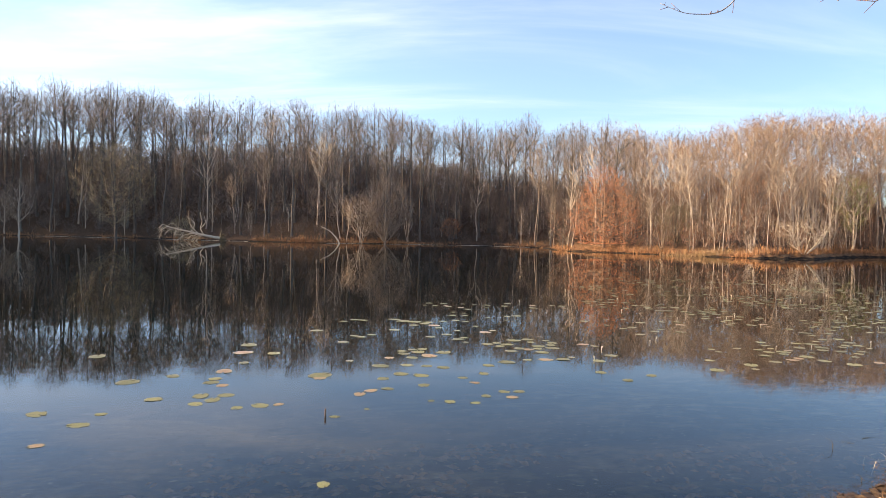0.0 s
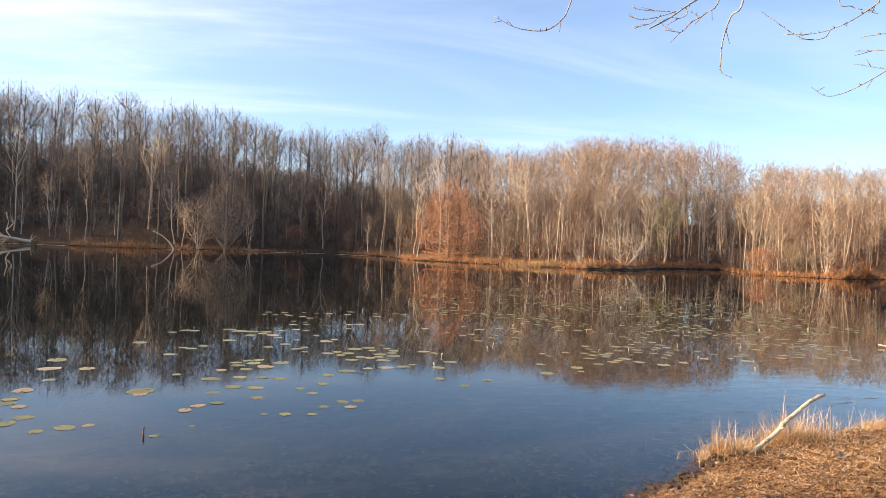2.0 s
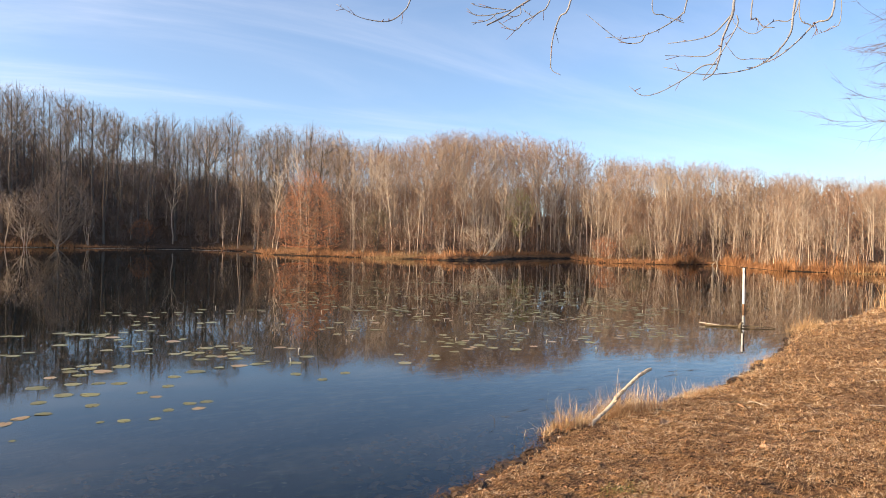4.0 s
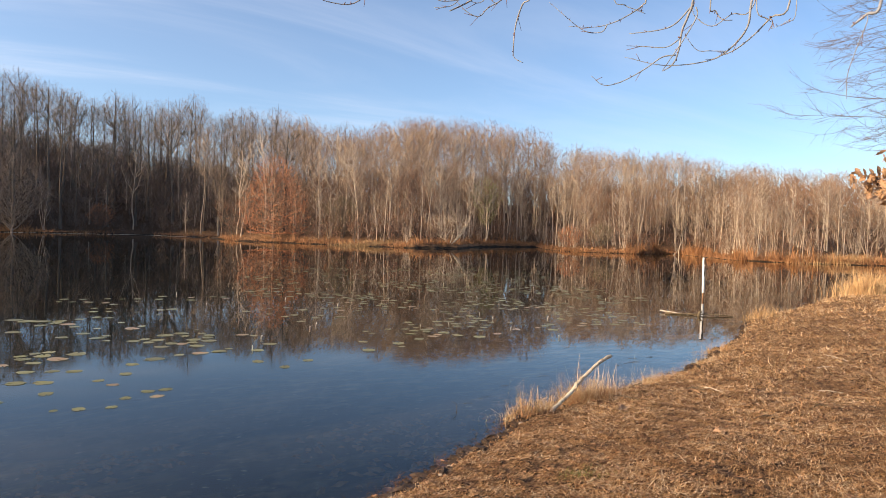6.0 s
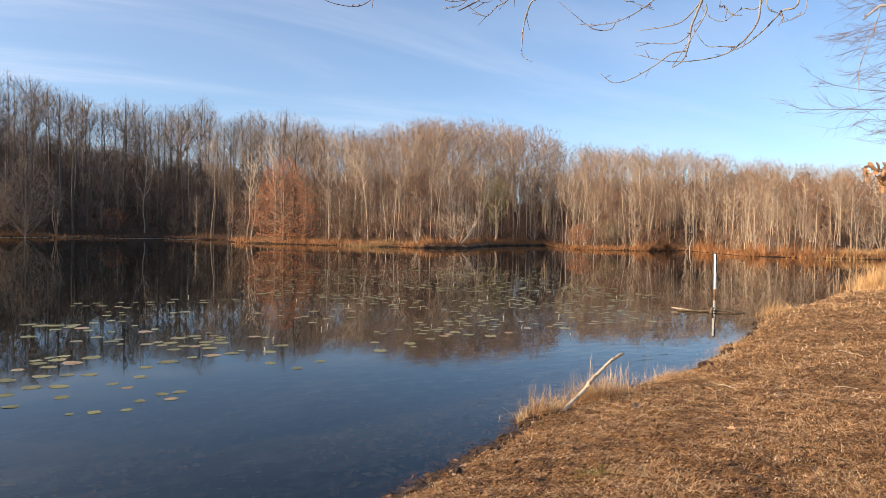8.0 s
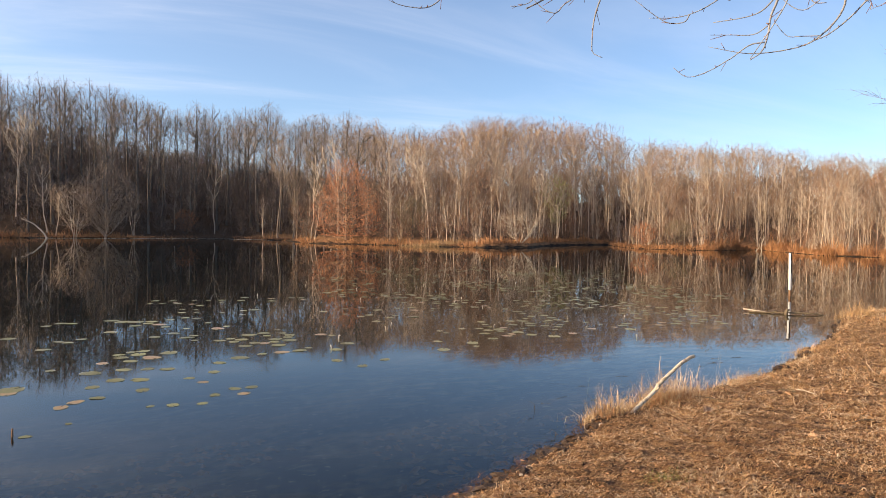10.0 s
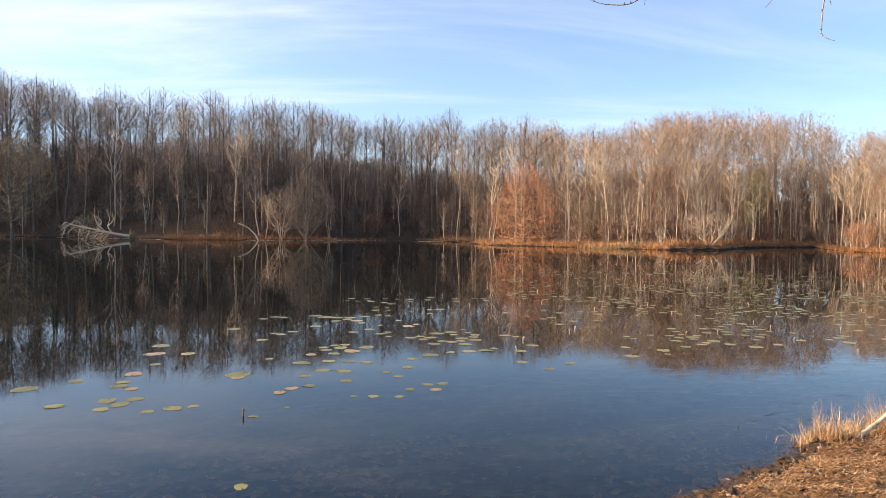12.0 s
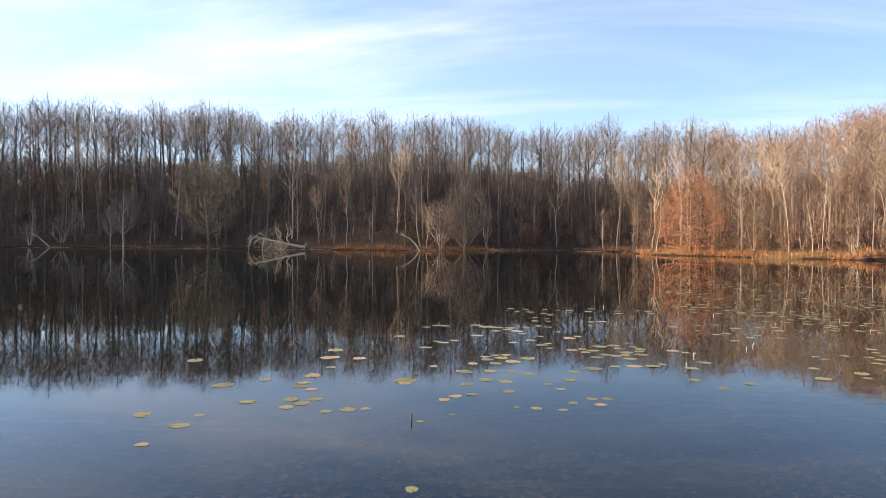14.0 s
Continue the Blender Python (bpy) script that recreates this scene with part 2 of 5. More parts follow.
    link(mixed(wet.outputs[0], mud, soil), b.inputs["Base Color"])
    n = add("ShaderNodeTexNoise", Scale=42.0, Detail=6.0, Roughness=0.7)
    link(coord.outputs["Object"], n.inputs["Vector"])
    bp = add("ShaderNodeBump", Strength=1.0, Distance=0.06)
    link(n.outputs["Fac"], bp.inputs["Height"])
    link(bp.outputs[0], b.inputs["Normal"])
    return m


def make_water_material():
    """Clear brown pond water: a mirror by its angle, and the tinted bed below."""
    m = bpy.data.materials.new("still_pond_water")
    m.use_nodes = True
    add, link = nodes_of(m.node_tree)
    out = add("ShaderNodeOutputMaterial")
    coord = add("ShaderNodeTexCoord")
    mp = add("ShaderNodeMapping")
    mp.inputs["Scale"].default_value = (0.6, 1.5, 1)
    link(coord.outputs["Object"], mp.inputs[0])
    n1 = add("ShaderNodeTexNoise", Scale=0.9, Detail=2.0, Roughness=0.5)
    n2 = add("ShaderNodeTexNoise", Scale=7.0, Detail=2.0, Roughness=0.5)
    link(mp.outputs[0], n1.inputs["Vector"])
    link(mp.outputs[0], n2.inputs["Vector"])
    small = add("ShaderNodeMath")
    small.operation = "MULTIPLY_ADD"
    link(n2.outputs["Fac"], small.inputs[0])
    small.inputs[1].default_value = 0.01
    link(n1.outputs["Fac"], small.inputs[2])
    bp = add("ShaderNodeBump", Strength=1.0, Distance=RIPPLE)
    link(small.outputs[0], bp.inputs["Height"])
    fres = add("ShaderNodeFresnel", IOR=1.333)
    link(bp.outputs[0], fres.inputs["Normal"])
    gloss = add("ShaderNodeBsdfGlossy", Roughness=0.004)
    gloss.inputs["Color"].default_value = (0.94, 0.945, 0.95, 1)
    link(bp.outputs[0], gloss.inputs["Normal"])
    clear = add("ShaderNodeBsdfTransparent")
    clear.inputs["Color"].default_value = (0.76, 0.73, 0.58, 1)
    mix = add("ShaderNodeMixShader")
    link(fres.outputs[0], mix.inputs[0])
    link(clear.outputs[0], mix.inputs[1])
    link(gloss.outputs[0], mix.inputs[2])
    link(mix.outputs[0], out.inputs[0])
    return m


RIPPLE = 0.0009
GROUND = make_ground_material()
WATER = make_water_material()


# ---- mesh helpers ----
class Geo:
    """Triangles with a material slot each."""

    def __init__(self):
        self.v, self.f, self.m, self.n = [], [], [], 0

    def add(self, verts, tris, slot=0):
        verts, tris = np.asarray(verts, float), np.asarray(tris, int)
        self.v.append(verts)
        self.f.append(tris + self.n)
        self.m.append(np.full(len(tris), slot))
        self.n += len(verts)

    def arrays(self):
        return np.concatenate(self.v), np.concatenate(self.f), np.concatenate(self.m)


def mesh_of(name, v, f, slots, mats, smooth=True):
    me = bpy.data.meshes.new(name)
    f = np.asarray(f, np.int32)
    me.vertices.add(len(v))
    me.vertices.foreach_set("co", np.asarray(v, np.float32).ravel())
    me.loops.add(f.size)
    me.loops.foreach_set("vertex_index", f.ravel())
    me.polygons.add(len(f))
    me.polygons.foreach_set("loop_start", np.arange(0, f.size, 3, dtype=np.int32))
    me.polygons.foreach_set("material_index", np.asarray(slots, np.int32))
    me.polygons.foreach_set("use_smooth", np.full(len(f), smooth))
    for mat in mats:
        me.materials.append(mat)
    me.update(calc_edges=True)
    me.validate()
    return me


def mesh_from(name, geo, mats, smooth=True):
    return mesh_of(name, *geo.arrays(), mats, smooth)


def part(name, data, parent, label=""):
    ob = new(name, data)
    ob.parent = parent
    return tagged(ob, label)


RINGS = {k: np.stack([np.cos(np.arange(k) * 2 * np.pi / k), np.sin(np.arange(k) * 2 * np.pi / k)], 1) for k in (3, 4, 5, 6, 7, 8, 10, 12)}


def unit(v):
    return v / (np.linalg.norm(v) + 1e-9)


def tube(geo, pts, radii, k=4, slot=0, cap=False):
    pts = np.asarray(pts, float)
    n = len(pts)
    tang = np.gradient(pts, axis=0)
    tang /= np.linalg.norm(tang, axis=1)[:, None] + 1e-9
    ref = np.array([1.0, 0.13, 0]) if abs(tang[0, 2]) > 0.7 else np.array([0, 0.1, 1.0])
    a = np.cross(tang, ref)
    a /= np.linalg.norm(a, axis=1)[:, None] + 1e-9
    b = np.cross(tang, a)
    ring = RINGS[k]
    v = pts[:, None] + np.asarray(radii)[:, None, None] * (ring[None, :, :1] * a[:, None] + ring[None, :, 1:] * b[:, None])
    i, j = np.meshgrid(np.arange(n - 1), np.arange(k), indexing="ij")
    p, q = (i * k + j).ravel(), (i * k + (j + 1) % k).ravel()
    tris = np.concatenate([np.stack([p, q, q + k], 1), np.stack([p, q + k, p + k], 1)])
    verts = v.reshape(-1, 3)
    if cap:
        verts = np.concatenate([verts, pts[:1], pts[-1:]])
        j = np.arange(k)
        tris = np.concatenate([tris, np.stack([np.full(k, n * k), (j + 1) % k, j], 1),
                               np.stack([np.full(k, n * k + 1), (n - 1) * k + j, (n - 1) * k + (j + 1) % k], 1)])
    geo.add(verts, tris, slot)


def slivers(geo, base, tip, r, slot=0):
    """The finest far twigs, one long triangle each."""
    base, tip = np.asarray(base), np.asarray(tip)
    d = tip - base
    a = np.cross(d, np.random.RandomState(len(base)).normal(0, 1, d.shape))
    a *= r / (np.linalg.norm(a, axis=1)[:, None] + 1e-9)
    v = np.stack([base - a, base + a, tip], 1)
    geo.add(v.reshape(-1, 3), np.arange(len(base))[:, None] * 3 + [0, 1, 2], slot)


def spikes(geo, base, tip, r, slot=0, open_side=True):
    """Many thin three-sided twigs at once."""
    base, tip = np.asarray(base), np.asarray(tip)
    d = tip - base
    d /= np.linalg.norm(d, axis=1)[:, None] + 1e-9
    a = np.cross(d, [0.31, 0.27, 0.91])
    a /= np.linalg.norm(a, axis=1)[:, None] + 1e-9
    b = np.cross(d, a)
    r = np.broadcast_to(np.asarray(r, float), (len(base),))[:, None]
    ring = RINGS[3]
    v = np.stack([base + r * (c * a + s * b) for c, s in ring] + [tip], 1)
    k = np.arange(len(base))[:, None] * 4
    tris = np.concatenate([k + [0, 1, 3], k + [1, 2, 3]] + ([] if open_side else [k + [2, 0, 3]]))
    geo.add(v.reshape(-1, 3), tris, slot)


def blades(geo, base, heading, length, width, arch, slot=0, segs=2, lift=1.2, twist=0.0):
    """Grass blades: tapered folded strips that start at base, rise at lift (radians) and bow over by arch."""
    n = len(base)
    ang = np.broadcast_to(lift, (n,)).astype(float).copy()
    side = np.stack([-np.sin(heading), np.cos(heading), np.zeros(n)], 1)
    pts, p = [base], base
    heading = heading.copy()
    for s in range(segs):
        step = np.stack([np.cos(heading) * np.cos(ang), np.sin(heading) * np.cos(ang), np.sin(ang)], 1) * (length / segs)[:, None]
        p = p + step
        pts.append(p)
        ang = ang - arch
        heading = heading + twist
    rows = []
    for s, q in enumerate(pts[:-1]):
        w = (width * (1 - 0.6 * s / segs))[:, None]
        rows += [q - side * w, q + side * w]
    v = np.stack(rows + [pts[-1]], 1)
    m = v.shape[1]
    k = np.arange(n)[:, None] * m
    tris = []
    for s in range(segs - 1):
        tris += [k + [2 * s, 2 * s + 1, 2 * s + 3], k + [2 * s, 2 * s + 3, 2 * s + 2]]
    tris.append(k + [m - 3, m - 2, m - 1])
    geo.add(v.reshape(-1, 3), np.concatenate(tris), slot)


# ---- the lie of the land ----
# the pond's rim, clockwise from the near bank, in metres from where the camera stands
RIM = [(-60, -8), (-25, -1), (-10, 1.6), (-4, 2.4), (-1, 3.2), (0.6, 3.8), (1.6, 4.3), (2.1, 4.58), (2.58, 4.92), (3.05, 5.22), (3.4, 5.55),
       (3.65, 5.8), (4.5, 6.1), (5.45, 6.4), (6.1, 6.68), (7.05, 7.05), (8.3, 7.75), (9.35, 8.45), (11.2, 9.6), (12.7, 10.8), (14.1, 11.85), (18, 13.4),
       (23, 16), (28, 17), (45, 19), (70, 22), (96, 26), (98, 36), (84, 42), (73, 44.5), (64, 48.5), (62, 55), (66, 62), (76, 79),
       (70, 76), (63, 73), (55, 79), (62, 95), (70, 110), (58, 104), (47, 93), (40, 82), (32, 80), (25, 86), (18, 94), (11.5, 99), (10, 126)]
RIM_LEFT = [(0, 139), (-14, 134), (-33, 124), (-50, 127), (-72, 135), (-92, 137), (-118, 132), (-135, 126), (-150, 100), (-140, 40), (-100, 0)]
RIM = np.array(RIM + RIM_LEFT, float)


def rim_distance(p):
    """Metres from the pond's rim, plus outside and minus inside."""
    p = np.asarray(p, float)
    a, b = RIM, np.roll(RIM, -1, 0)
    best, inside = np.full(len(p), 1e9), np.zeros(len(p), bool)
    for (ax, ay), (bx, by) in zip(a, b):
        ex, ey = bx - ax, by - ay
        t = np.clip(((p[:, 0] - ax) * ex + (p[:, 1] - ay) * ey) / (ex * ex + ey * ey), 0, 1)
        best = np.minimum(best, np.hypot(p[:, 0] - ax - t * ex, p[:, 1] - ay - t * ey))
        if ay != by:
            inside ^= ((ay > p[:, 1]) != (by > p[:, 1])) & (p[:, 0] < (bx - ax) * (p[:, 1] - ay) / (by - ay) + ax)
    return np.where(inside, -best, best)


def waves(x, y, scale, seed):
    r = np.random.RandomState(seed)
    out = np.zeros_like(x)
    for k in range(7):
        a, ph, f = r.rand() * 6.28, r.rand() * 6.28, scale * (0.6 + 1.6 * r.rand())
        out += np.sin((x * np.cos(a) + y * np.sin(a)) * f + ph) / 7
    return out


def land(p):
    """Height of the ground at points (x, y)."""
    p = np.asarray(p, float)
    x, y = p[:, 0], p[:, 1]
    d = rim_distance(p)
    d = d + 0.09 * waves(x, y, 6.0, 3) * np.clip(np.hypot(x, y) / 3, 0, 1)
    o = np.maximum(d, 0)
    near = np.clip((48 - np.hypot(x - 8, y)) / 20, 0, 1)
    bank = 0.06 * (1 - np.exp(-o / 0.12)) + 0.30 * (1 - np.exp(-o / 3.0)) + 0.012 * np.minimum(o, 60)
    bank = bank + 0.05 * waves(x, y, 2.2, 5) * np.clip(o, 0, 1) + 0.022 * waves(x, y, 14, 6) * np.clip(o * 2, 0, 1)
    tread = np.clip((np.hypot(x - 6.5, y - 4.4) - 0.8) / 1.2, 0.25, 1) * np.clip((np.hypot(x, y) - 2.4) / 0.9, 0, 1)
    facing = np.degrees(np.arctan2(x, y))
    tread = tread * np.clip((facing - 11) / 4, 0, 1) * np.clip((69 - facing) / 4, 0, 1)
    bank = bank + tread * (0.022 * waves(x, y, 38, 31) + 0.012 * waves(x, y, 75, 32)) * np.clip(o * 5, 0, 1)
    bearing = np.degrees(np.arctan2(x, y))
    slope = np.interp(bearing, [-100, -60, -12, -4, 6, 16, 22, 32, 40, 60, 90], [0.14, 0.37, 0.37, 0.27, 0.17, 0.13, 0.22, 0.20, 0.16, 0.12, 0.04])
    slope = np.where(y < 0, 0.03, slope)
    rise = 62 * np.tanh(np.maximum(o - 4, 0) / 62)
    hill = 0.45 * (1 - np.exp(-o / 0.8)) + 0.02 * np.minimum(o, 20) + slope * rise + 0.3 * waves(x, y, 0.2, 7) * np.clip(o / 6, 0, 1)
    cut = np.clip(1 - np.abs(bearing - 27) / 6.5, 0, 1) * (y > 50)
    hill = hill + 0.45 * np.clip(cut * 3, 0, 1) * (1 - np.exp(-o / 0.08))
    bed = -np.minimum(0.03 * (1 - np.exp(np.minimum(d, 0) / 0.1)) + 0.13 * np.maximum(-d, 0), 2.2) + 0.02 * waves(x, y, 4, 8)
    return np.where(d > 0, near * bank + (1 - near) * hill, bed)


def make_ground():
    """One sheet out to the horizon, closer-meshed over the near bank."""
    radii = np.concatenate([[0.3], np.geomspace(0.45, 3.4, 26), np.geomspace(3.45, 13, 150), np.geomspace(13.3, 260, 120), np.geomspace(275, 2600, 22)])
    turns = np.radians(np.concatenate([np.arange(12, 68, 0.22), np.arange(68, 372, 2.0)]))
    m = len(turns)
    r, t = np.meshgrid(radii, turns, indexing="ij")
    xy = np.stack([r * np.sin(t), r * np.cos(t)], -1).reshape(-1, 2)
    v = np.c_[xy, land(xy)]
    i, j = np.meshgrid(np.arange(len(radii) - 1), np.arange(m), indexing="ij")
    p, q = (i * m + j).ravel(), (i * m + (j + 1) % m).ravel()
    tris = np.concatenate([np.stack([p, q, q + m], 1), np.stack([p, q + m, p + m], 1)])
    v = np.concatenate([v, [[0, 0, float(land([(0, 0)])[0])]]])
    j = np.arange(m)
    tris = np.concatenate([tris, np.stack([(j + 1) % m, j, np.full(m, len(v) - 1)], 1)])
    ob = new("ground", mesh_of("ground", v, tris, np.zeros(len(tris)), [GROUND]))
    return tagged(ob, "brown leaf-littered bank and wooded hills round a pond", "ground", kind="structure")


def make_water():
    v = [(-175, -40, 0), (130, -40, 0), (130, 175, 0), (-175, 175, 0)]
    ob = new("water", mesh_of("water", v, [(0, 1, 2), (0, 2, 3)], [0, 0], [WATER]))
    return tagged(ob, "still dark pond water mirroring woods and sky", "water", kind="structure")


make_ground()
make_water()


# ---- trees ----
def bent(a, b, c, n):
    """Points of a quadratic curve from a by b to c."""
    t = np.linspace(0, 1, n)[:, None]
    return (1 - t) ** 2 * a + 2 * t * (1 - t) * b + t * t * c


def grow(rng, h, r, bare=0.45, spread=0.16, mains=12, subs=80, tert=300, twigs=700, twig_r=0.018, fine=0.04, lean=0.0,
         wob=0.012, kink=0.0, stems=1, peak=0.6, rise=1.3, flare=0.6, sides=6, rings=9, low=0.0, airy=0.35, crest=0.82):
    """A bare tree: (trunk, crown), each a Geo. Slot 0 is bark, slot 1 twigs. The crown is a rounded room above the bare stem, widest at
    peak (0 at its foot, 1 at its top); boughs, branches and twigs in turn reach from the wood nearest below to places spread through it."""
    trunk, crown = Geo(), Geo()
    foot, tall, n = bare * h, (1 - bare) * h, rings
    z = np.linspace(-0.03, 1, n) * h
    away, lobes = rng.uniform(0, 6.28), rng.uniform(0, 6.28, 2)
    sway = (np.cumsum(rng.normal(0, 1, (n, 2)), 0) * wob + np.cumsum(rng.normal(0, 1, (n, 2)), 0) * kink) * h / 3
    sway -= sway[0]
    sway += np.outer(z * lean, [math.cos(away), math.sin(away)])

    def places(count, inner, outer):
        """Places spread through the crown, between two depths (1 is its skin)."""
        q = rng.normal(0, 1, (count, 3))
        q *= (rng.uniform(inner ** 3, outer ** 3, count) ** (1 / 3) / np.linalg.norm(q, axis=1))[:, None]
        turn = np.arctan2(q[:, 1], q[:, 0])
        q[:, :2] *= (1 + 0.2 * np.sin(2 * turn + lobes[0] + 3 * q[:, 2]) + 0.13 * np.sin(5 * turn + lobes[1] - 6 * q[:, 2]))[:, None]
        u = np.where(q[:, 2] > 0, peak + q[:, 2] * (1 - peak), peak + q[:, 2] * peak / (1 - low))
        up = foot + np.maximum(u, 0.0) * tall
        mid = np.stack([np.interp(up, z, sway[:, 0]), np.interp(up, z, sway[:, 1])], 1)
        return np.c_[mid + q[:, :2] * spread * h, up]

    def roots(tips, nodes, climb):
        """For each tip the node from which a branch would climb to it most readily."""
        found, nodes32 = [], nodes.astype(np.float32)
        for some in np.array_split(tips.astype(np.float32), len(tips) // 400 + 1):
            dx, dy, dz = (some[:, None, c] - nodes32[None, :, c] for c in range(3))
            flat = dx * dx + dy * dy
            steep = (climb * rng.uniform(0.4, 1.9, (len(some), 1))).astype(np.float32)
            cost = np.sqrt(flat + dz * dz) + 2.0 * np.maximum(0, steep * np.sqrt(flat) - dz)
            found.append(np.argmin(cost, axis=1))
        return nodes[np.concatenate(found)]

    def beads(a, b, count, lo=0.2):
        s = np.linspace(lo, 1, count)[None, :, None]
        return (a[:, None] + (b - a)[:, None] * s).reshape(-1, 3)
    nodes, girth = [], []
    if stems == 1:
        rad = r * np.maximum(1 - np.linspace(0, 1, n) ** 1.15 * 0.95, 0.04)
        rad[0] *= 1.4
        tube(trunk, np.c_[sway, z], rad, sides)
        s = np.linspace(bare * 0.75, crest, 26) * (n - 1) * 0.97
        nodes = np.stack([np.interp(s, np.arange(n), c) for c in (sway[:, 0], sway[:, 1], z)], 1)
        girth = np.interp(s, np.arange(n), rad)
    else:
        for end in places(stems, 0.3, 0.8):
            base = np.array([end[0], end[1], 0]) * 0.12 + [0, 0, -0.03 * h]
            line = bent(base, base + (end - base) * [0.65, 0.65, 0.4] + rng.normal(0, 0.035 * h, 3), end, n)
            line = line + rng.normal(0, 0.008 * h, (n, 3)) * np.linspace(0, 1, n)[:, None]
            rad = r / stems ** 0.5 * np.linspace(1, 0.15, n)
            tube(trunk, line, rad, sides)
            nodes.append(line[n // 4:])
            girth.append(rad[n // 4:])
        nodes, girth = np.concatenate(nodes), np.concatenate(girth)
    ends = places(mains, 0.35, 0.75)
    froms = roots(ends, nodes, rise)
    wood = [nodes]
    for at, end in zip(froms, ends):
        rr = girth[np.argmin(((nodes - at) ** 2).sum(1))]
        bough = bent(at, at + (end - at) * [flare, flare, 0.34], end, 5)
        bough[1:4] += rng.normal(0, 0.03 + 0.6 * kink, (3, 3)) * spread * h
        tube(crown, bough, np.linspace(max(rr * 0.5, fine), fine * 0.6, 5), 3)
        wood.append(bough[1:])
        wood.append((bough[1:-1] + bough[2:]) / 2)
    wood = np.concatenate(wood)
    ends = places(subs, airy, 0.9)
    froms = roots(ends, wood, 0.7 * rise)
    spikes(crown, froms, ends, 0.75 * fine, 0, False)
    wood = np.concatenate([wood[len(nodes):], beads(froms, ends, 4)])
    ends = places(tert, airy, 0.98)
    froms = roots(ends, wood, 0.5 * rise)
    slivers(crown, froms, ends, 1.3 * twig_r, 1)
    wood = beads(froms, ends, 3, 0.3)
    ends = places(twigs, airy, 1.0)
    ends += rng.normal(0, 0.006 * h, ends.shape)
    slivers(crown, roots(ends, wood, 0.4 * rise), ends, twig_r, 1)
    return trunk, crown


class Kind:
    """A tree form, grown once: its meshes and its arrays for the joined woods."""

    def __init__(self, name, mats, seed, **how):
        self.h = how["h"]
        trunk, crown = grow(np.random.RandomState(seed), **how)
        self.arrays = (trunk.arrays(), crown.arrays())
        self.mats, self.name = mats, name
        self.trunk = mesh_of("trunk", *self.arrays[0], [mats[0]])
        self.crown = mesh_of("crown", *self.arrays[1], list(mats))


TALL = [Kind("tall", (BARK, TWIG), 10 + k, h=23, r=0.26 + 0.05 * (k % 2), bare=(0.42, 0.50, 0.58)[k % 3], spread=(0.15, 0.19, 0.17, 0.21)[k % 4], mains=10 + k % 4,
             subs=80, tert=300, twigs=800, twig_r=0.019, fine=0.062, peak=(0.62, 0.7, 0.55)[k % 3], lean=0.03, kink=0.011, sides=5) for k in range(8)]
POLE = [Kind("pole", (PALE if k % 2 else BUFF, TWIG_PALE), 30 + k, h=17.5, r=0.10 + 0.02 * (k % 3), bare=(0.34, 0.45, 0.52)[k % 3], spread=(0.13, 0.17)[k % 2], mains=10, subs=60,
             tert=240, twigs=560, twig_r=0.018, lean=0.06, fine=0.055, kink=0.016, sides=5) for k in range(6)]
DOME = [Kind("dome", (PALE if k % 3 == 1 else BUFF, TWIG_WARM), 180 + k, h=18, r=0.12 + 0.02 * (k % 3), bare=(0.22, 0.30, 0.40)[k % 3], spread=0.21 + 0.025 * (k % 3), mains=12, subs=90,
             tert=340, twigs=1000, twig_r=0.019, lean=0.05, kink=0.012, fine=0.055, peak=0.64, sides=5, rings=7) for k in range(6)]
# coarse trees for outside the view, added to throw shade
SCREEN = [Kind("screen", (BARK, TWIG), 150 + k, h=24, r=0.25, bare=0.3, spread=0.2, mains=8, subs=30, tert=110, twigs=40, twig_r=0.05,
               sides=4, rings=5, fine=0.09) for k in range(3)]
THICKET = [Kind("thicket", (BARK, TWIG_DARK), 160 + k, h=9, r=0.14, bare=0.05, spread=0.34, mains=9, subs=30, tert=140, twigs=200, twig_r=0.085,
                stems=3, sides=3, rings=5, fine=0.05) for k in range(3)]
BRUSH = [Kind("brush", (BARK, TWIG_DARK), 170 + k, h=4, r=0.09, bare=0.02, spread=0.5, mains=6, subs=14, tert=90, twigs=70, twig_r=0.09,
              stems=3, sides=3, rings=4, fine=0.05) for k in range(3)]
HEDGE = [Kind("hedge", (BARK, TWIG_DARK), 176 + k, h=7, r=0.09, bare=0.02, spread=0.45, mains=6, subs=12, tert=80, twigs=40, twig_r=0.13,
              stems=3, sides=3, rings=4, fine=0.06) for k in range(2)]
KINKED = [Kind("kinked", (PALE, TWIG_PALE), 50 + k, h=15, r=0.13, bare=0.34, spread=0.17, mains=8, subs=46, tert=170, twigs=340, twig_r=0.02,
               kink=0.022, lean=0.08, fine=0.05) for k in range(4)]
WHIP = [Kind("whip", (PALE, TWIG_PALE), 190 + k, h=13, r=0.085, bare=0.5, spread=0.09, mains=5, subs=14, tert=50, twigs=110, twig_r=0.018,
             lean=0.09, kink=0.016, fine=0.028, sides=4, rings=6) for k in range(5)]
SAPLING = [Kind("sapling", (BARK, TWIG_DARK), 70 + k, h=10, r=0.07, bare=0.10, spread=0.25, mains=9, subs=34, tert=130, twigs=300, twig_r=0.036,
                stems=1 + k % 2, sides=4, rings=6, fine=0.03) for k in range(6)]
BUFF_SAPLING = [Kind("sapling", (PALE, TWIG_PALE), 130 + k, h=9, r=0.09, bare=0.12, spread=0.17, mains=8, subs=34, tert=120, twigs=260, twig_r=0.021,
                     stems=1 + 2 * (k % 2), sides=4, rings=6, fine=0.03) for k in range(5)]
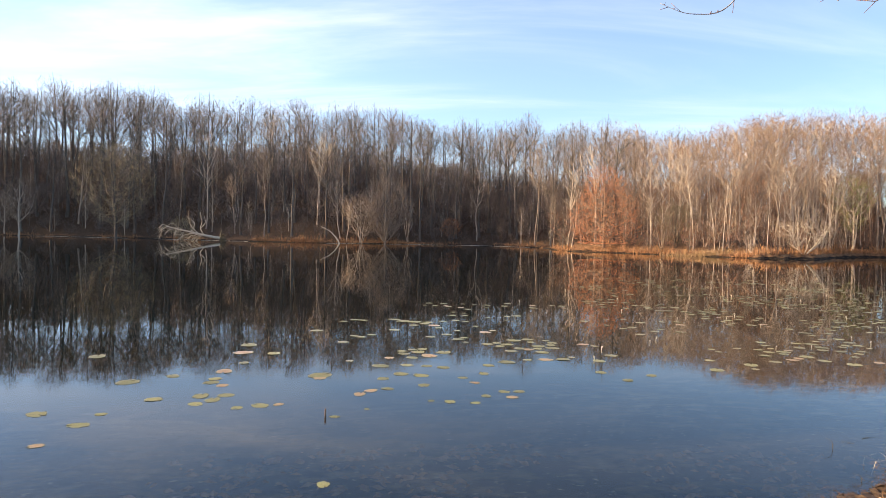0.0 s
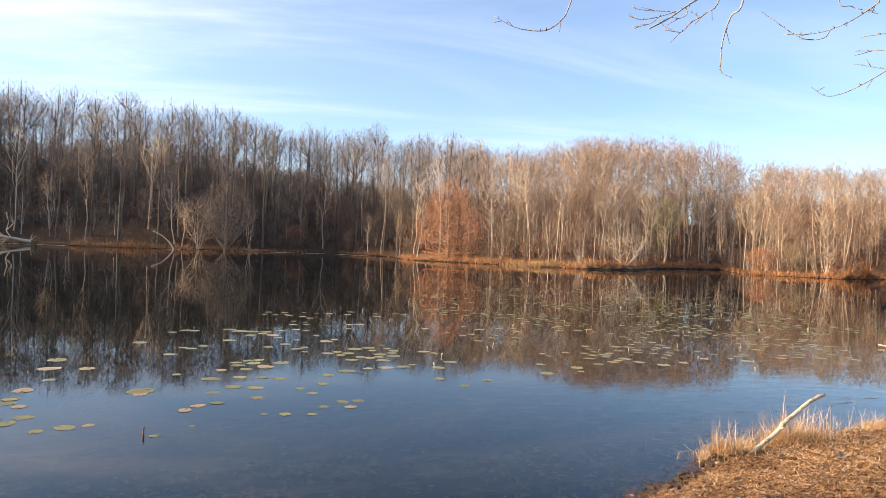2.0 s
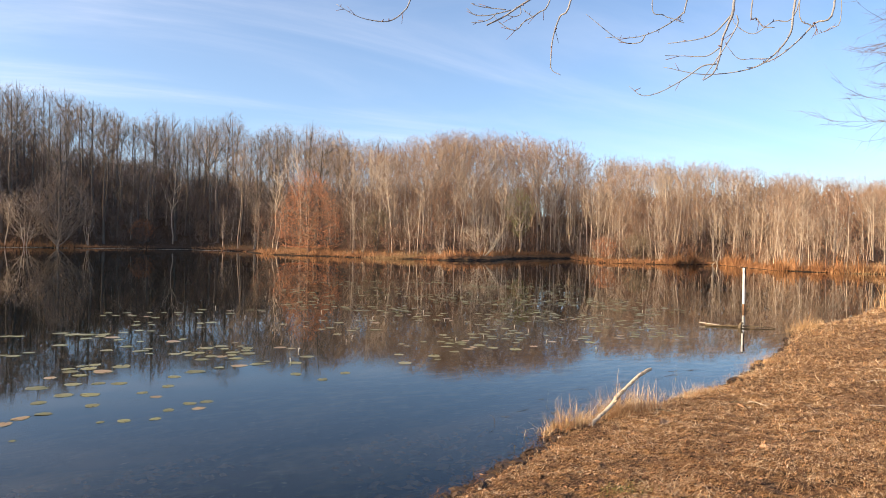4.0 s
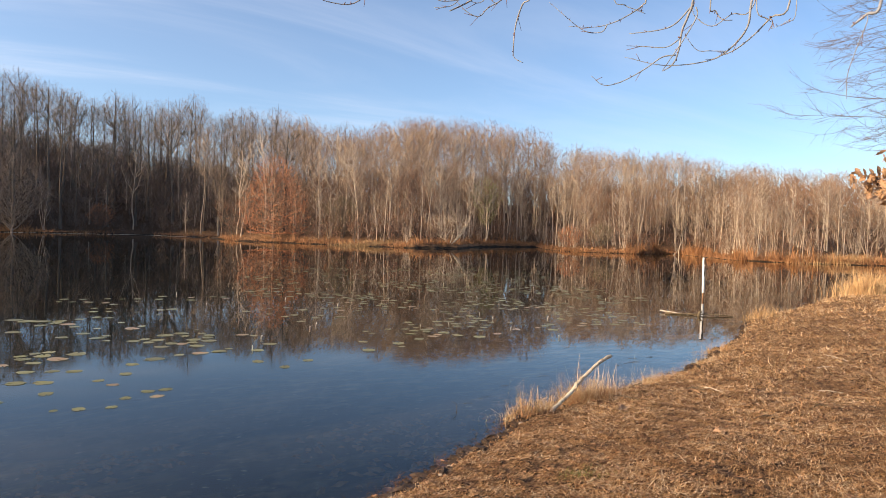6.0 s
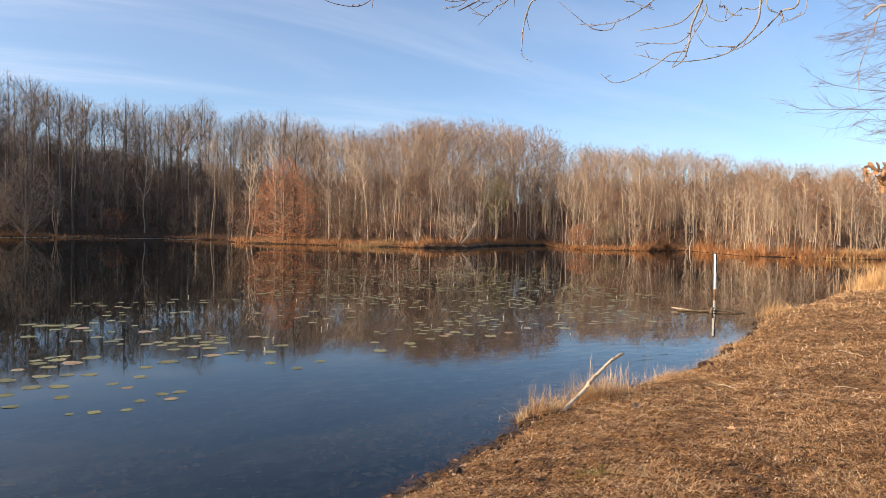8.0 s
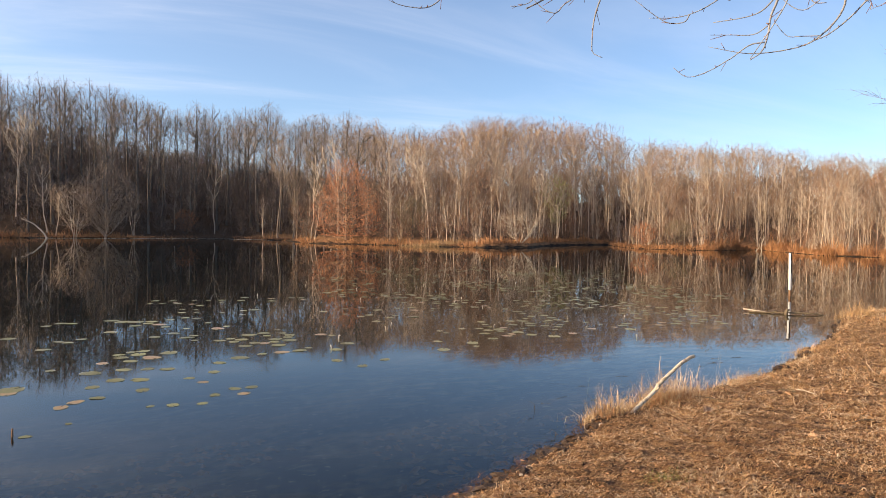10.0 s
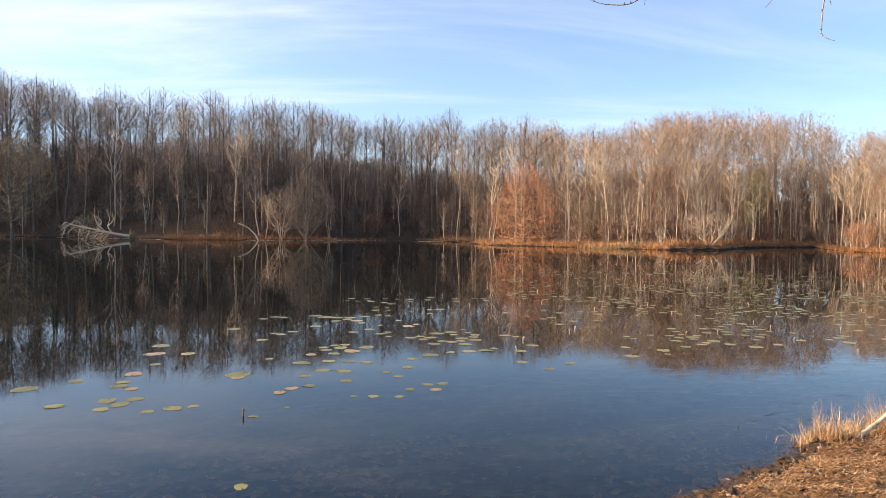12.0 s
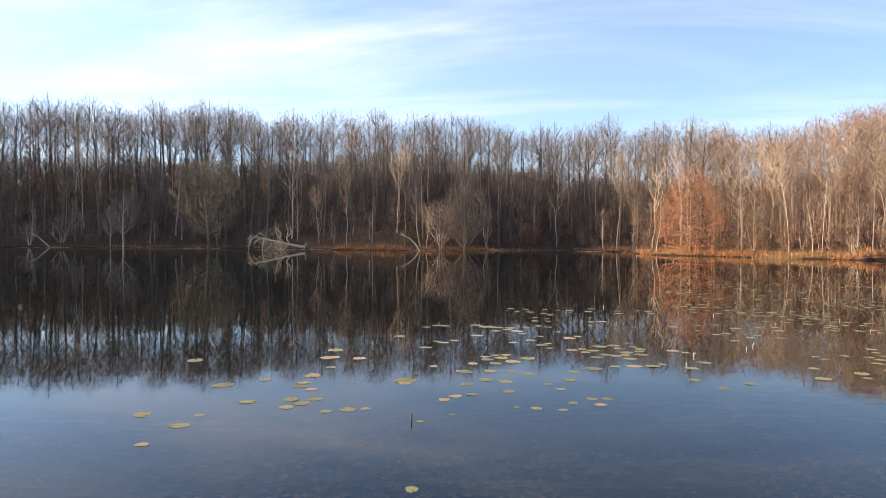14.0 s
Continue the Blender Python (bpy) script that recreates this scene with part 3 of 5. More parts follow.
WARM_SAPLING = [Kind("sapling", (BARK, TWIG_RUSSET), 210 + k, h=9, r=0.07, bare=0.06, spread=0.24, mains=8, subs=34, tert=140, twigs=320, twig_r=0.030,
                     stems=1 + 2 * (k % 2), sides=4, rings=6, fine=0.03) for k in range(4)]
SHRUB = [Kind("shrub", (PALE, TWIG_PALE), 90 + k, h=4.0, r=0.14, bare=0.1, spread=0.42, mains=12, subs=30, tert=130, twigs=240, twig_r=0.016,
              stems=6, sides=3, rings=5, fine=0.02) for k in range(4)]
WARM_SHRUB = [Kind("shrub", (BARK, TWIG_RUSSET), 200 + k, h=4.5, r=0.09, bare=0.06, spread=0.42, mains=12, subs=28, tert=120, twigs=200, twig_r=0.028,
                   stems=6, sides=3, rings=4, fine=0.02) for k in range(4)]
BROWN_SHRUB = [Kind("shrub", (BARK, TWIG_DARK), 110 + k, h=4.5, r=0.09, bare=0.06, spread=0.42, mains=12, subs=28, tert=120, twigs=200, twig_r=0.026,
                    stems=6, sides=3, rings=5, fine=0.02) for k in range(3)]
RED_SHRUB = Kind("shrub", (BARK, RUST), 120, h=4.5, r=0.09, bare=0.08, spread=0.42, mains=18, subs=70, tert=400, twigs=700, twig_r=0.03,
                 stems=6, fine=0.02)
OLIVE_SHRUB = Kind("shrub", (BARK, TWIG_OLIVE), 121, h=4.5, r=0.09, bare=0.08, spread=0.42, mains=18, subs=70, tert=420, twigs=800, twig_r=0.024,
                   stems=6, fine=0.02)
REDWOOD = Kind("redwood", (TWIG_WARM, RUST), 122, h=11.6, r=0.22, bare=0.06, spread=0.41, mains=60, subs=420, tert=2200, twigs=6500, twig_r=0.022,
               wob=0.003, fine=0.04, peak=0.38, low=0.3, rise=0.2, airy=0.55, crest=0.96)
SPREADING = Kind("spreading", (BARK, TWIG_OLIVE), 123, h=18, r=0.26, bare=0.2, spread=0.36, mains=10, subs=130, tert=1200, twigs=3800, twig_r=0.024,
                 wob=0.02, kink=0.01, fine=0.07, peak=0.55, low=0.1, rise=0.9, airy=0.45, crest=0.5)
SMALL_PALE = Kind("small_pale", (PALE, TWIG_PALE), 124, h=13, r=0.17, bare=0.26, spread=0.27, mains=10, subs=80, tert=560, twigs=1300, twig_r=0.022,
                  fine=0.04, peak=0.5, kink=0.01, crest=0.6)
BUSHY = Kind("bushy", (PALE, TWIG_PALE), 125, h=10, r=0.14, bare=0.08, spread=0.40, mains=20, subs=150, tert=900, twigs=2800, twig_r=0.026,
             stems=4, fine=0.035)
DENSE = Kind("dense", (BUFF, TWIG_PALE), 126, h=12, r=0.15, bare=0.08, spread=0.32, mains=26, subs=220, tert=1400, twigs=4200, twig_r=0.029,
             fine=0.03, peak=0.45)
GREEN_TREE = Kind("green_tree", (PALE, TWIG_GREEN), 129, h=10, r=0.18, bare=0.2, spread=0.22, mains=18, subs=110, tert=480, twigs=900, twig_r=0.024,
                  stems=2, fine=0.03)
WHITE_FORK = Kind("white_fork", (PALE, TWIG_PALE), 127, h=16, r=0.11, bare=0.36, spread=0.2, mains=7, subs=40, tert=140, twigs=260, twig_r=0.02,
                  kink=0.03, lean=0.05, fine=0.06)
SPREAD_SHRUB = Kind("spread_shrub", (DRIFT, TWIG_PALE), 128, h=4.2, r=0.14, bare=0.05, spread=0.72, mains=24, subs=130, tert=520, twigs=900, twig_r=0.014,
                    stems=8, fine=0.028, flare=0.7, peak=0.7)


def plant(kind, name, label, x, y, h, rng, group="", sink=0.05, category="tree", turn=None):
    root = new(name)
    z = float(land([(x, y)])[0]) - sink
    s = h / kind.h
    root.matrix_basis = pose(x, y, z, 0, 0, rng.uniform(0, 360) if turn is None else turn) @ Matrix.Diagonal((s * rng.uniform(0.95, 1.15),) * 2 + (s, 1))
    part("trunk", kind.trunk, root)
    part("crown", kind.crown, root)
    return tagged(root, label, category, group)


def woods(name, label, spots, mats):
    """Far trees joined into one. spots: (kind, x, y, height, turn)."""
    slot_of = {m: i for i, m in enumerate(mats)}
    vs, fs, ms, n = [], [], [], 0
    ground = land([(s[1], s[2]) for s in spots])
    for (kind, x, y, h, turn), z in zip(spots, ground):
        c, s, k = math.cos(turn), math.sin(turn), h / kind.h
        for (v, f, m) in kind.arrays:
            w = np.stack([(v[:, 0] * c - v[:, 1] * s) * k + x, (v[:, 0] * s + v[:, 1] * c) * k + y, v[:, 2] * k + z - (2.2 if kind.name == "hedge" else 0.6 if kind.name == "brush" else 0.1)], 1)
            vs.append(w)
            fs.append(f + n)
            ms.append(np.array([slot_of[q] for q in kind.mats])[m])
            n += len(v)
    ob = new(name, mesh_of(name, np.concatenate(vs), np.concatenate(fs), np.concatenate(ms), mats))
    return tagged(ob, label, "woods", kind="stuff")


# how high the treetops stand against the sky, by bearing (degrees)
BEARING = [-80, -50, -44, -40, -34, -25, -15, -8, -5.6, 0, 4.4, 10.6, 14.8, 17, 22, 29, 33, 39, 45, 52, 57, 80]
TOPS = [9.5, 10.2, 10.2, 11, 11.3, 11, 11.3, 11.0, 9.9, 10.8, 10.4, 10.5, 9.9, 9.3, 10.8, 10.3, 9.4, 8.2, 7.7, 6.5, 6.0, 5.4]


# (bearing, half width, distance): kept clear of edge trees, so that the marked trees stand free
MARKED = ((9.9, 2.9, 108), (-30.6, 2.6, 160), (-37, 1.6, 180), (-42.5, 2.0, 190), (-25.5, 3.2, 150), (-11, 1.4, 140), (-9.5, 2.2, 140), (-1, 0.9, 150),
          (15.4, 1.6, 96), (25, 2.0, 90), (38, 1.5, 100), (28.2, 0.9, 118), (6.2, 1.2, 110), (51.3, 0.8, 90))


def scatter():
    rng = np.random.RandomState(5)
    n = 75000
    az = np.radians(rng.uniform(-84, 80, n))
    dist = rng.uniform(50, 272, n)
    p = np.stack([np.sin(az) * dist, np.cos(az) * dist], 1)
    d = rim_distance(p)
    ok = (d > 1.5) & (d < 104) & (dist > 60) & (p[:, 1] > 30 - 0.2 * np.minimum(p[:, 0], 0))
    return p[ok], d[ok], np.degrees(az[ok]), dist[ok], rng


def plant_woods():
    p, d, az, dist, rng = scatter()
    taken = {}

    def free(x, y, gap, layer):
        cx, cy = int(x // 6), int(y // 6)
        for i in (-1, 0, 1):
            for j in (-1, 0, 1):
                for (a, b) in taken.get((layer, cx + i, cy + j), ()):
                    if (a - x) ** 2 + (b - y) ** 2 < gap * gap:
                        return False
        taken.setdefault((layer, cx, cy), []).append((x, y))
        return True
    back, front = [], 0
    z = land(p)
    for n, ((x, y), dd, a, r, g) in enumerate(zip(p, d, az, dist, z)):
        right = a > 13 + rng.uniform(-3, 3)
        if abs(a - 9.9) < 2.9 and r < 107:      # the red conifer stands free
            continue
        limit = math.tan(radians(np.interp(a, BEARING, TOPS))) * r + 1.9 - g
        seen = -52 < a < 63
        turn = rng.uniform(0, 6.28)
        high = n % 2 == 0
        if -22 < a < -8 and dd < 4:      # an open sunny margin of sedge
            continue
        if dd < 8 and seen and not high:
            if any(abs(a - s) < w and r < q for s, w, q in MARKED):
                continue
            if not free(x, y, 3.0 if right else 3.2, "edge") or front >= 250:
                continue
            front += 1
            u = rng.rand()
            if u < (0.17 if right else 0.12):
                k, nm, lb = POLE[rng.randint(6) if right else 2 * rng.randint(3)], "tree", "slender bare tree with pale grey bark by the shore"
                h = limit * rng.uniform(0.4, 0.75)
            elif u < (0.25 if right else 0.16):
                k, nm, lb = KINKED[rng.randint(4)], "tree", "crooked bare tree with whitish bark by the shore"
                h = limit * rng.uniform(0.3, 0.55)
            elif u < 0.74:
                k, nm, lb = (BUFF_SAPLING[rng.randint(5)] if right or rng.rand() < 0.25 else SAPLING[rng.randint(6)]), "sapling", "thin twiggy bare sapling at the wood's edge"
                h = min(rng.uniform(4.5, 10), max(2.5, limit * 0.8))
            else:
                k, nm, lb = BROWN_SHRUB[rng.randint(3)], "shrub", "dense bare brown shrub at the water's edge"
                if right and rng.rand() < 0.65:
                    k, lb = SHRUB[rng.randint(4)], "pale many-stemmed bare shrub at the water's edge"
                h = rng.uniform(2.2, 4.5)
            plant(k, nm, lb, x, y, min(h, 24), rng, "trees along the far shore", category="shrub" if nm == "shrub" else "tree")
        elif high and 4 < dd < (64 if not right else 46):
            if not free(x, y, ((5.6 if dd < 40 else 6.6) if not right else 5.0) * (1 if seen else 1.1), "tall"):
                continue
            # never in view: added screens, taller on the left to shade that shore
            if not seen:
                back.append((SCREEN[rng.randint(3)], x, y, np.clip(limit * (rng.uniform(0.9, 1.1) if a < 0 else rng.uniform(0.5, 0.75)), 8, 30 if a < 0 else 22), turn))
                continue
            h = np.clip(limit * (rng.uniform(0.88 if right else 0.80, 1.02 if right else 1.05) if dd > 14 else rng.uniform(0.55, 0.9)), 4 if right else 8, 33)
            if right:
                back.append((DOME[rng.randint(6)] if rng.rand() < 0.8 else POLE[rng.randint(6)], x, y, h * 0.97, turn))
            elif rng.rand() < 0.12:
                back.append((POLE[rng.randint(6)], x, y, h * 0.95, turn))
            else:
                back.append((TALL[rng.randint(8)], x, y, h, turn))
        elif not high and 4 < dd < (80 if not right else 42):
            if not seen or not free(x, y, 3.4 if -4 < a < 9 else 4.5 if not right else 3.6, "low"):
                continue
            if right:
                low = WARM_SAPLING[rng.randint(4)] if rng.rand() < 0.6 else BUFF_SAPLING[rng.randint(5)]
                back.append((low, x, y, min(rng.uniform(5, 11.5), max(2.5, limit * 0.85)), turn))
            else:
                back.append(((SAPLING[rng.randint(6)] if rng.rand() < 0.7 else BUFF_SAPLING[rng.randint(5)]), x, y, rng.uniform(5, 12) + (3.5 if dd > 35 else 0), turn))
        if right and seen and 2 < dd < 26 and n % 5 == 2 and free(x, y, 4.2, "whip"):
            back.append((WHIP[rng.randint(5)], x, y, min(rng.uniform(7, 14), limit * 0.8), turn))
        if seen and n % 3 == 0 and (14 < dd < 90 if not right else 30 < dd < 75) and free(x, y, 6.0, "crest"):
            back.append((THICKET[rng.randint(3)], x, y, min(rng.uniform(8, 13), limit * 0.8), turn))
        if seen and a < 16 and 82 < dd < 103 and n % 3 == 2 and free(x, y, 2.9, "hedge"):
            back.append((HEDGE[rng.randint(2)], x, y, min(rng.uniform(6, 10), limit * 0.7), turn))
        if seen and n % 3 == 1 and (12 < dd < 92 if not right else 40 < dd < 75) and free(x, y, 3.6 if dd < 45 else 4.3, "brush"):
            back.append((BRUSH[rng.randint(3)], x, y, rng.uniform(3, 6), turn))
    under = []
    for (x, y), dd, a in zip(p[::-1], d[::-1], az[::-1]):
        if not (abs(a - 9.9) < 2.9 and dd < 9) and (2.5 if a < 13 else 1.6) < dd < (16 if a < 13 else 13) and -52 < a < 63 and not (-22 < a < -8 and dd < 4) and free(x, y, 3.3 if a < 13 else 2.2 if dd < 6 else 3.2, "under"):
            kind = BROWN_SHRUB[rng.randint(3)] if a < 13 else WARM_SHRUB[rng.randint(4)] if rng.rand() < 0.7 else SHRUB[rng.randint(4)]
            under.append((kind, x, y, rng.uniform(1.6, 4.2) * (0.8 if dd < 3 else 1.15), rng.uniform(0, 6.28)))
    mats = [BARK, TWIG, TWIG_DARK, PALE, BUFF, TWIG_PALE, TWIG_WARM, TWIG_RUSSET]
    woods("undergrowth", "tangled bare brushwood under the edge of the woods", under, mats)
    woods("woods", "bare brown deciduous woods on the hills beyond the pond, with unseen shading trees at the sides", back, mats)


plant_woods()


def shore_grass():
    """Dry sedge along the far rim."""
    rng = np.random.RandomState(8)
    geo = Geo()
    a, b = RIM, np.roll(RIM, -1, 0)
    bases = []
    for (p, q) in zip(a, b):
        ln = np.linalg.norm(q - p)
        mid = (p + q) / 2
        if mid[1] < 30 or mid[0] < -125:
            continue
        n = int(ln * (260 if mid[0] > 55 and mid[1] < 78 else 130 if mid[0] > 15 and mid[1] > 75 else 130 if -55 < mid[0] < -12 else 60))
        s = rng.rand(n, 1)
        bases.append(p + (q - p) * s)
    xy = np.concatenate(bases)
    out = np.abs(rng.normal(0, 1.3, len(xy)))
    ang = rng.uniform(0, 6.28, len(xy))
    xy = xy + np.stack([np.cos(ang), np.sin(ang)], 1) * out[:, None]
    d = rim_distance(xy)
    thick = waves(xy[:, 0], xy[:, 1], 0.35, 4)
    bearing = np.degrees(np.arctan2(xy[:, 0], xy[:, 1]))
    cut = (np.abs(bearing - 27) < 5.5) & (xy[:, 1] > 50)
    keep = (d > np.where(cut, 0.22, -0.06)) & ((thick > -0.28) | cut | (xy[:, 0] > 55))
    xy, thick = xy[keep], np.where(cut, thick + 0.25, np.where((bearing > -22) & (bearing < -8), thick + 0.45, thick))[keep]
    n = len(xy)
    base = np.c_[xy, np.maximum(land(xy), -0.02) - 0.03]
    ln = rng.gamma(4.0, 0.13, n) * (0.7 + 1.6 * np.clip(thick, -0.2, 0.6)) * np.where((xy[:, 0] > 55) & (xy[:, 1] < 78), 1.45,  np.where(xy[:, 0] > 15, 1.15, 1)) * (0.45 + 1.1 * np.clip(waves(xy[:, 0], xy[:, 1], 1.6, 27) * 1.5 + 0.5, 0, 1))
    blades(geo, base, rng.uniform(0, 6.28, n), ln, np.full(n, 0.03), 0.45, segs=2, lift=rng.uniform(0.9, 1.5, n))
    ob = new("shore_sedge", mesh_from("shore_sedge", geo, [SEDGE], False))
    tagged(ob, "russet dry sedge and grass fringing the far shore", "grass", kind="stuff")


shore_grass()


# ---- marked trees of the far shore ----
FAR_RNG = np.random.RandomState(21)
for kind, name, label, x, y, h, turn in (
        (REDWOOD, "dawn_redwood", "rust-red feathery conifer standing on the sunlit shore", 17.4, 99.8, 12.9, 20),
        (SPREADING, "spreading_tree", "broad bare tree with olive-brown twigs on the shaded shore", -76, 128.6, 21, 40),
        (SMALL_PALE, "small_tree", "small pale-barked bare tree with a rounded crown", -100, 133, 13.6, 10),
        (SHRUB[0], "shrub", "pale bare shrub at the shaded water's edge", -124, 132, 6, 0),
        (SHRUB[1], "shrub", "pale bare shrub at the shaded water's edge", -119, 136, 8, 60),
        (SMALL_PALE, "small_tree", "small pale-barked bare tree with a rounded crown", -105.5, 136, 9.5, 200),
        (OLIVE_SHRUB, "shrub", "olive twiggy shrub behind the fallen tree", -61, 126.5, 5.6, 0),
        (BUSHY, "bushy_tree", "pale many-stemmed bushy tree on the shore", -25.2, 128.6, 10.4, 30),
        (DENSE, "dense_tree", "dense warm-tan twiggy tree on the shore in sun", -20.6, 129.5, 14.5, 0),
        (KINKED[1], "tree", "crooked bare tree with whitish bark by the shore", -28, 128, 9.0, 80),
        (WHITE_FORK, "forked_tree", "white-barked tree with a forked crooked crown", -2.5, 144, 17, 90),
        (RED_SHRUB, "shrub", "russet-leaved shrub under the bare trees", -8, 142, 5.2, 0),
        (WHITE_FORK, "forked_tree", "white-barked tree with a forked crooked crown", 13.6, 112, 16, 200),
        (OLIVE_SHRUB, "shrub", "pale olive twiggy shrub in sun", 26.2, 93.5, 6.6, 0),
        (SHRUB[2], "shrub", "pale bare shrub in sun", 24.5, 94.5, 6.0, 0),
        (SPREAD_SHRUB, "spreading_shrub", "low spreading whitish bare shrub on the grassy bank", 38.3, 82.4, 4.4, 0),
        (OLIVE_SHRUB, "shrub", "olive-green twiggy shrub at the water's edge", 60.5, 77.5, 4.0, 120),
        (RED_SHRUB, "shrub", "russet twiggy shrub at the water's edge", 57.5, 81.0, 3.6, 10),
        (GREEN_TREE, "green_tree", "greenish twiggy tree among tan bare trees", 55.8, 104.5, 12.0, 0),
        (WARM_SHRUB[0], "shrub", "broad brown bare shrub beside the red conifer", 12.2, 108, 7.0, 50),
        (POLE[2], "tree", "tall slender white-barked tree in sun", 66.5, 76.5, 14.0, 0),
        (POLE[0], "tree", "tall slender white-barked tree in sun", 67.4, 53.9, 7.6, 20),
        (POLE[3], "tree", "tall slender white-barked tree in sun", 68.0, 53.4, 7.4, 140),
        (TALL[3], "tree", "tall bare tree rising above the red conifer", 20.9, 110.5, 19.0, 40)):
    plant(kind, name, label, x, y, h, FAR_RNG, category="shrub" if "shrub" in name else "tree", turn=turn)


def smooth_line(points, n=6):
    """Points of a smooth curve through a few given ones."""
    p = np.array(points, float)
    q = np.concatenate([[2 * p[0] - p[1]], p, [2 * p[-1] - p[-2]]])
    out = []
    for i in range(1, len(q) - 2):
        for t in np.linspace(0, 1, n, endpoint=False):
            a, b, c, d = q[i - 1], q[i], q[i + 1], q[i + 2]
            out.append(0.5 * (2 * b + (c - a) * t + (2 * a - 5 * b + 4 * c - d) * t * t + (3 * b - a - 3 * c + d) * t ** 3))
    return np.array(out + [p[-1]])


def limb(points, r0, r1, mat, k=6, wob=0.0, seed=0):
    geo, line = Geo(), smooth_line(points)
    if wob:
        line = line + np.random.RandomState(seed).normal(0, wob, line.shape)
    tube(geo, line, np.linspace(r0, r1, len(line)), k, cap=True)
    return mesh_from("limb", geo, [mat])


def fallen_tree():
    """A bleached tree that has toppled off the bank: root plate by the shore, its bleached crown fanned out over the water."""
    rng = np.random.RandomState(3)
    root = new("fallen_tree")
    root.matrix_basis = pose(-50.5, 119.5, 0.05, 0, 0, 23)
    trunk = smooth_line([(0.3, 0, 0.5), (-2.6, -0.1, 1.05), (-5.6, -0.3, 1.75), (-8.9, -0.4, 2.5)], 8)
    geo = Geo()
    tube(geo, trunk, np.linspace(0.27, 0.06, len(trunk)), 8, cap=True)
    part("trunk", mesh_from("trunk", geo, [DRIFT]), root)
    geo = Geo()
    for k in range(44):
        a, ln = rng.uniform(-1.5, 1.6), rng.uniform(0.7, 2.1)
        e = np.array([0.6 + ln * 0.5 * math.cos(a), rng.uniform(-0.8, 0.8), 0.5 + 0.75 * ln * math.sin(a)])
        e[2] = max(e[2], -0.2)
        tube(geo, [(0.2, 0, 0.5), e * 0.55 + [0.15, 0, 0.25] + rng.normal(0, 0.12, 3), e], [0.11, 0.06, 0.02], 4)
    part("root_plate", mesh_from("root_plate", geo, [WET_WOOD]), root, "torn dark root plate")
    bows = [[(-2.5, -0.1, 1.0), (-3.2, 0.0, 2.3), (-2.9, 0.1, 3.5), (-3.3, 0.1, 5.3)], [(-3.1, 0.0, 2.4), (-2.3, 0.1, 3.4), (-2.5, 0.1, 4.5)],
            [(-3.4, -0.1, 1.2), (-4.4, 0.0, 2.2), (-5.0, 0.2, 3.1), (-5.3, 0.2, 4.3)], [(-4.4, -0.2, 2.4), (-4.2, -0.2, 3.2), (-4.9, -0.2, 4.0)]]
    for k in range(24):
        at = trunk[rng.randint(len(trunk) // 4, len(trunk))]
        ln = rng.uniform(2.2, 5.0)
        end = at + [-ln * rng.uniform(0.4, 1.0), rng.uniform(-1.8, 1.2), rng.uniform(-2.4, 0.8)]
        end[2] = max(end[2], -0.15)
        end[0] = max(end[0], -10.2)
        bows.append([at, (at + end) / 2 + rng.normal(0, 0.25, 3) + [0, 0, 0.35], end])
    for k, line in enumerate(bows):
        r0 = 0.09 if k < 4 else rng.uniform(0.03, 0.06)
        ob = part("branch", limb(line, r0, 0.025, DRIFT, 5, 0.03, k), root)
        tw = Geo()
        mid, end = np.array(line[-2]), np.array(line[-1])
        base = mid + (end - mid) * rng.rand(10, 1)
        spikes(tw, base, base + (unit(end - mid) + rng.normal(0, 0.6, (10, 3))) * rng.uniform(0.4, 1.3, (10, 1)), 0.018)
        part("twig_spray", mesh_from("twig_spray", tw, [DRIFT]), ob)
    tagged(root, "bleached fallen tree with its crown in the pond", "fallen tree")


fallen_tree()


def leaning_snags():
    for name, label, pts, r in (
            ("leaning_log", "pale dead trunk leaning over the water", [(-28.6, 125.0, -0.2), (-29.2, 124.9, 0.9), (-30.5, 124.7, 2.3), (-32.3, 124.6, 3.2)], 0.17),
            ("dead_branch", "pale dead branch propped at the waterline", [(69.8, 71.5, -0.2), (69.6, 71.4, 0.9), (70.4, 71.6, 2.1)], 0.08),
            ("dead_branch", "pale dead branch propped at the waterline", [(69.0, 72.0, -0.2), (69.5, 71.6, 0.7), (68.7, 71.5, 1.4)], 0.06),
            ("leaning_log", "pale dead trunk leaning over the water", [(-118, 131.5, 0.2), (-121, 131.2, 2.6), (-123, 131.2, 3.4)], 0.14)):
        root = new(name)
        root.matrix_basis = pose(*pts[0])
        rel = [tuple(np.subtract(p, pts[0])) for p in pts]
        part("trunk", limb(rel, r, r * 0.35, DRIFT, 7, 0.02, 4), root)
        twig = Geo()
        rng = np.random.RandomState(len(name))
        end, before = np.array(rel[-1]), np.array(rel[-2])
        base = before + (end - before) * rng.rand(8, 1)
        spikes(twig, base, base + (unit(end - before) + rng.normal(0, 0.6, (8, 3))) * rng.uniform(0.4, 1.1, (8, 1)), 0.02)
        part("twig_spray", mesh_from("twig_spray", twig, [DRIFT]), root)
        tagged(root, label, "dead wood")


leaning_snags()


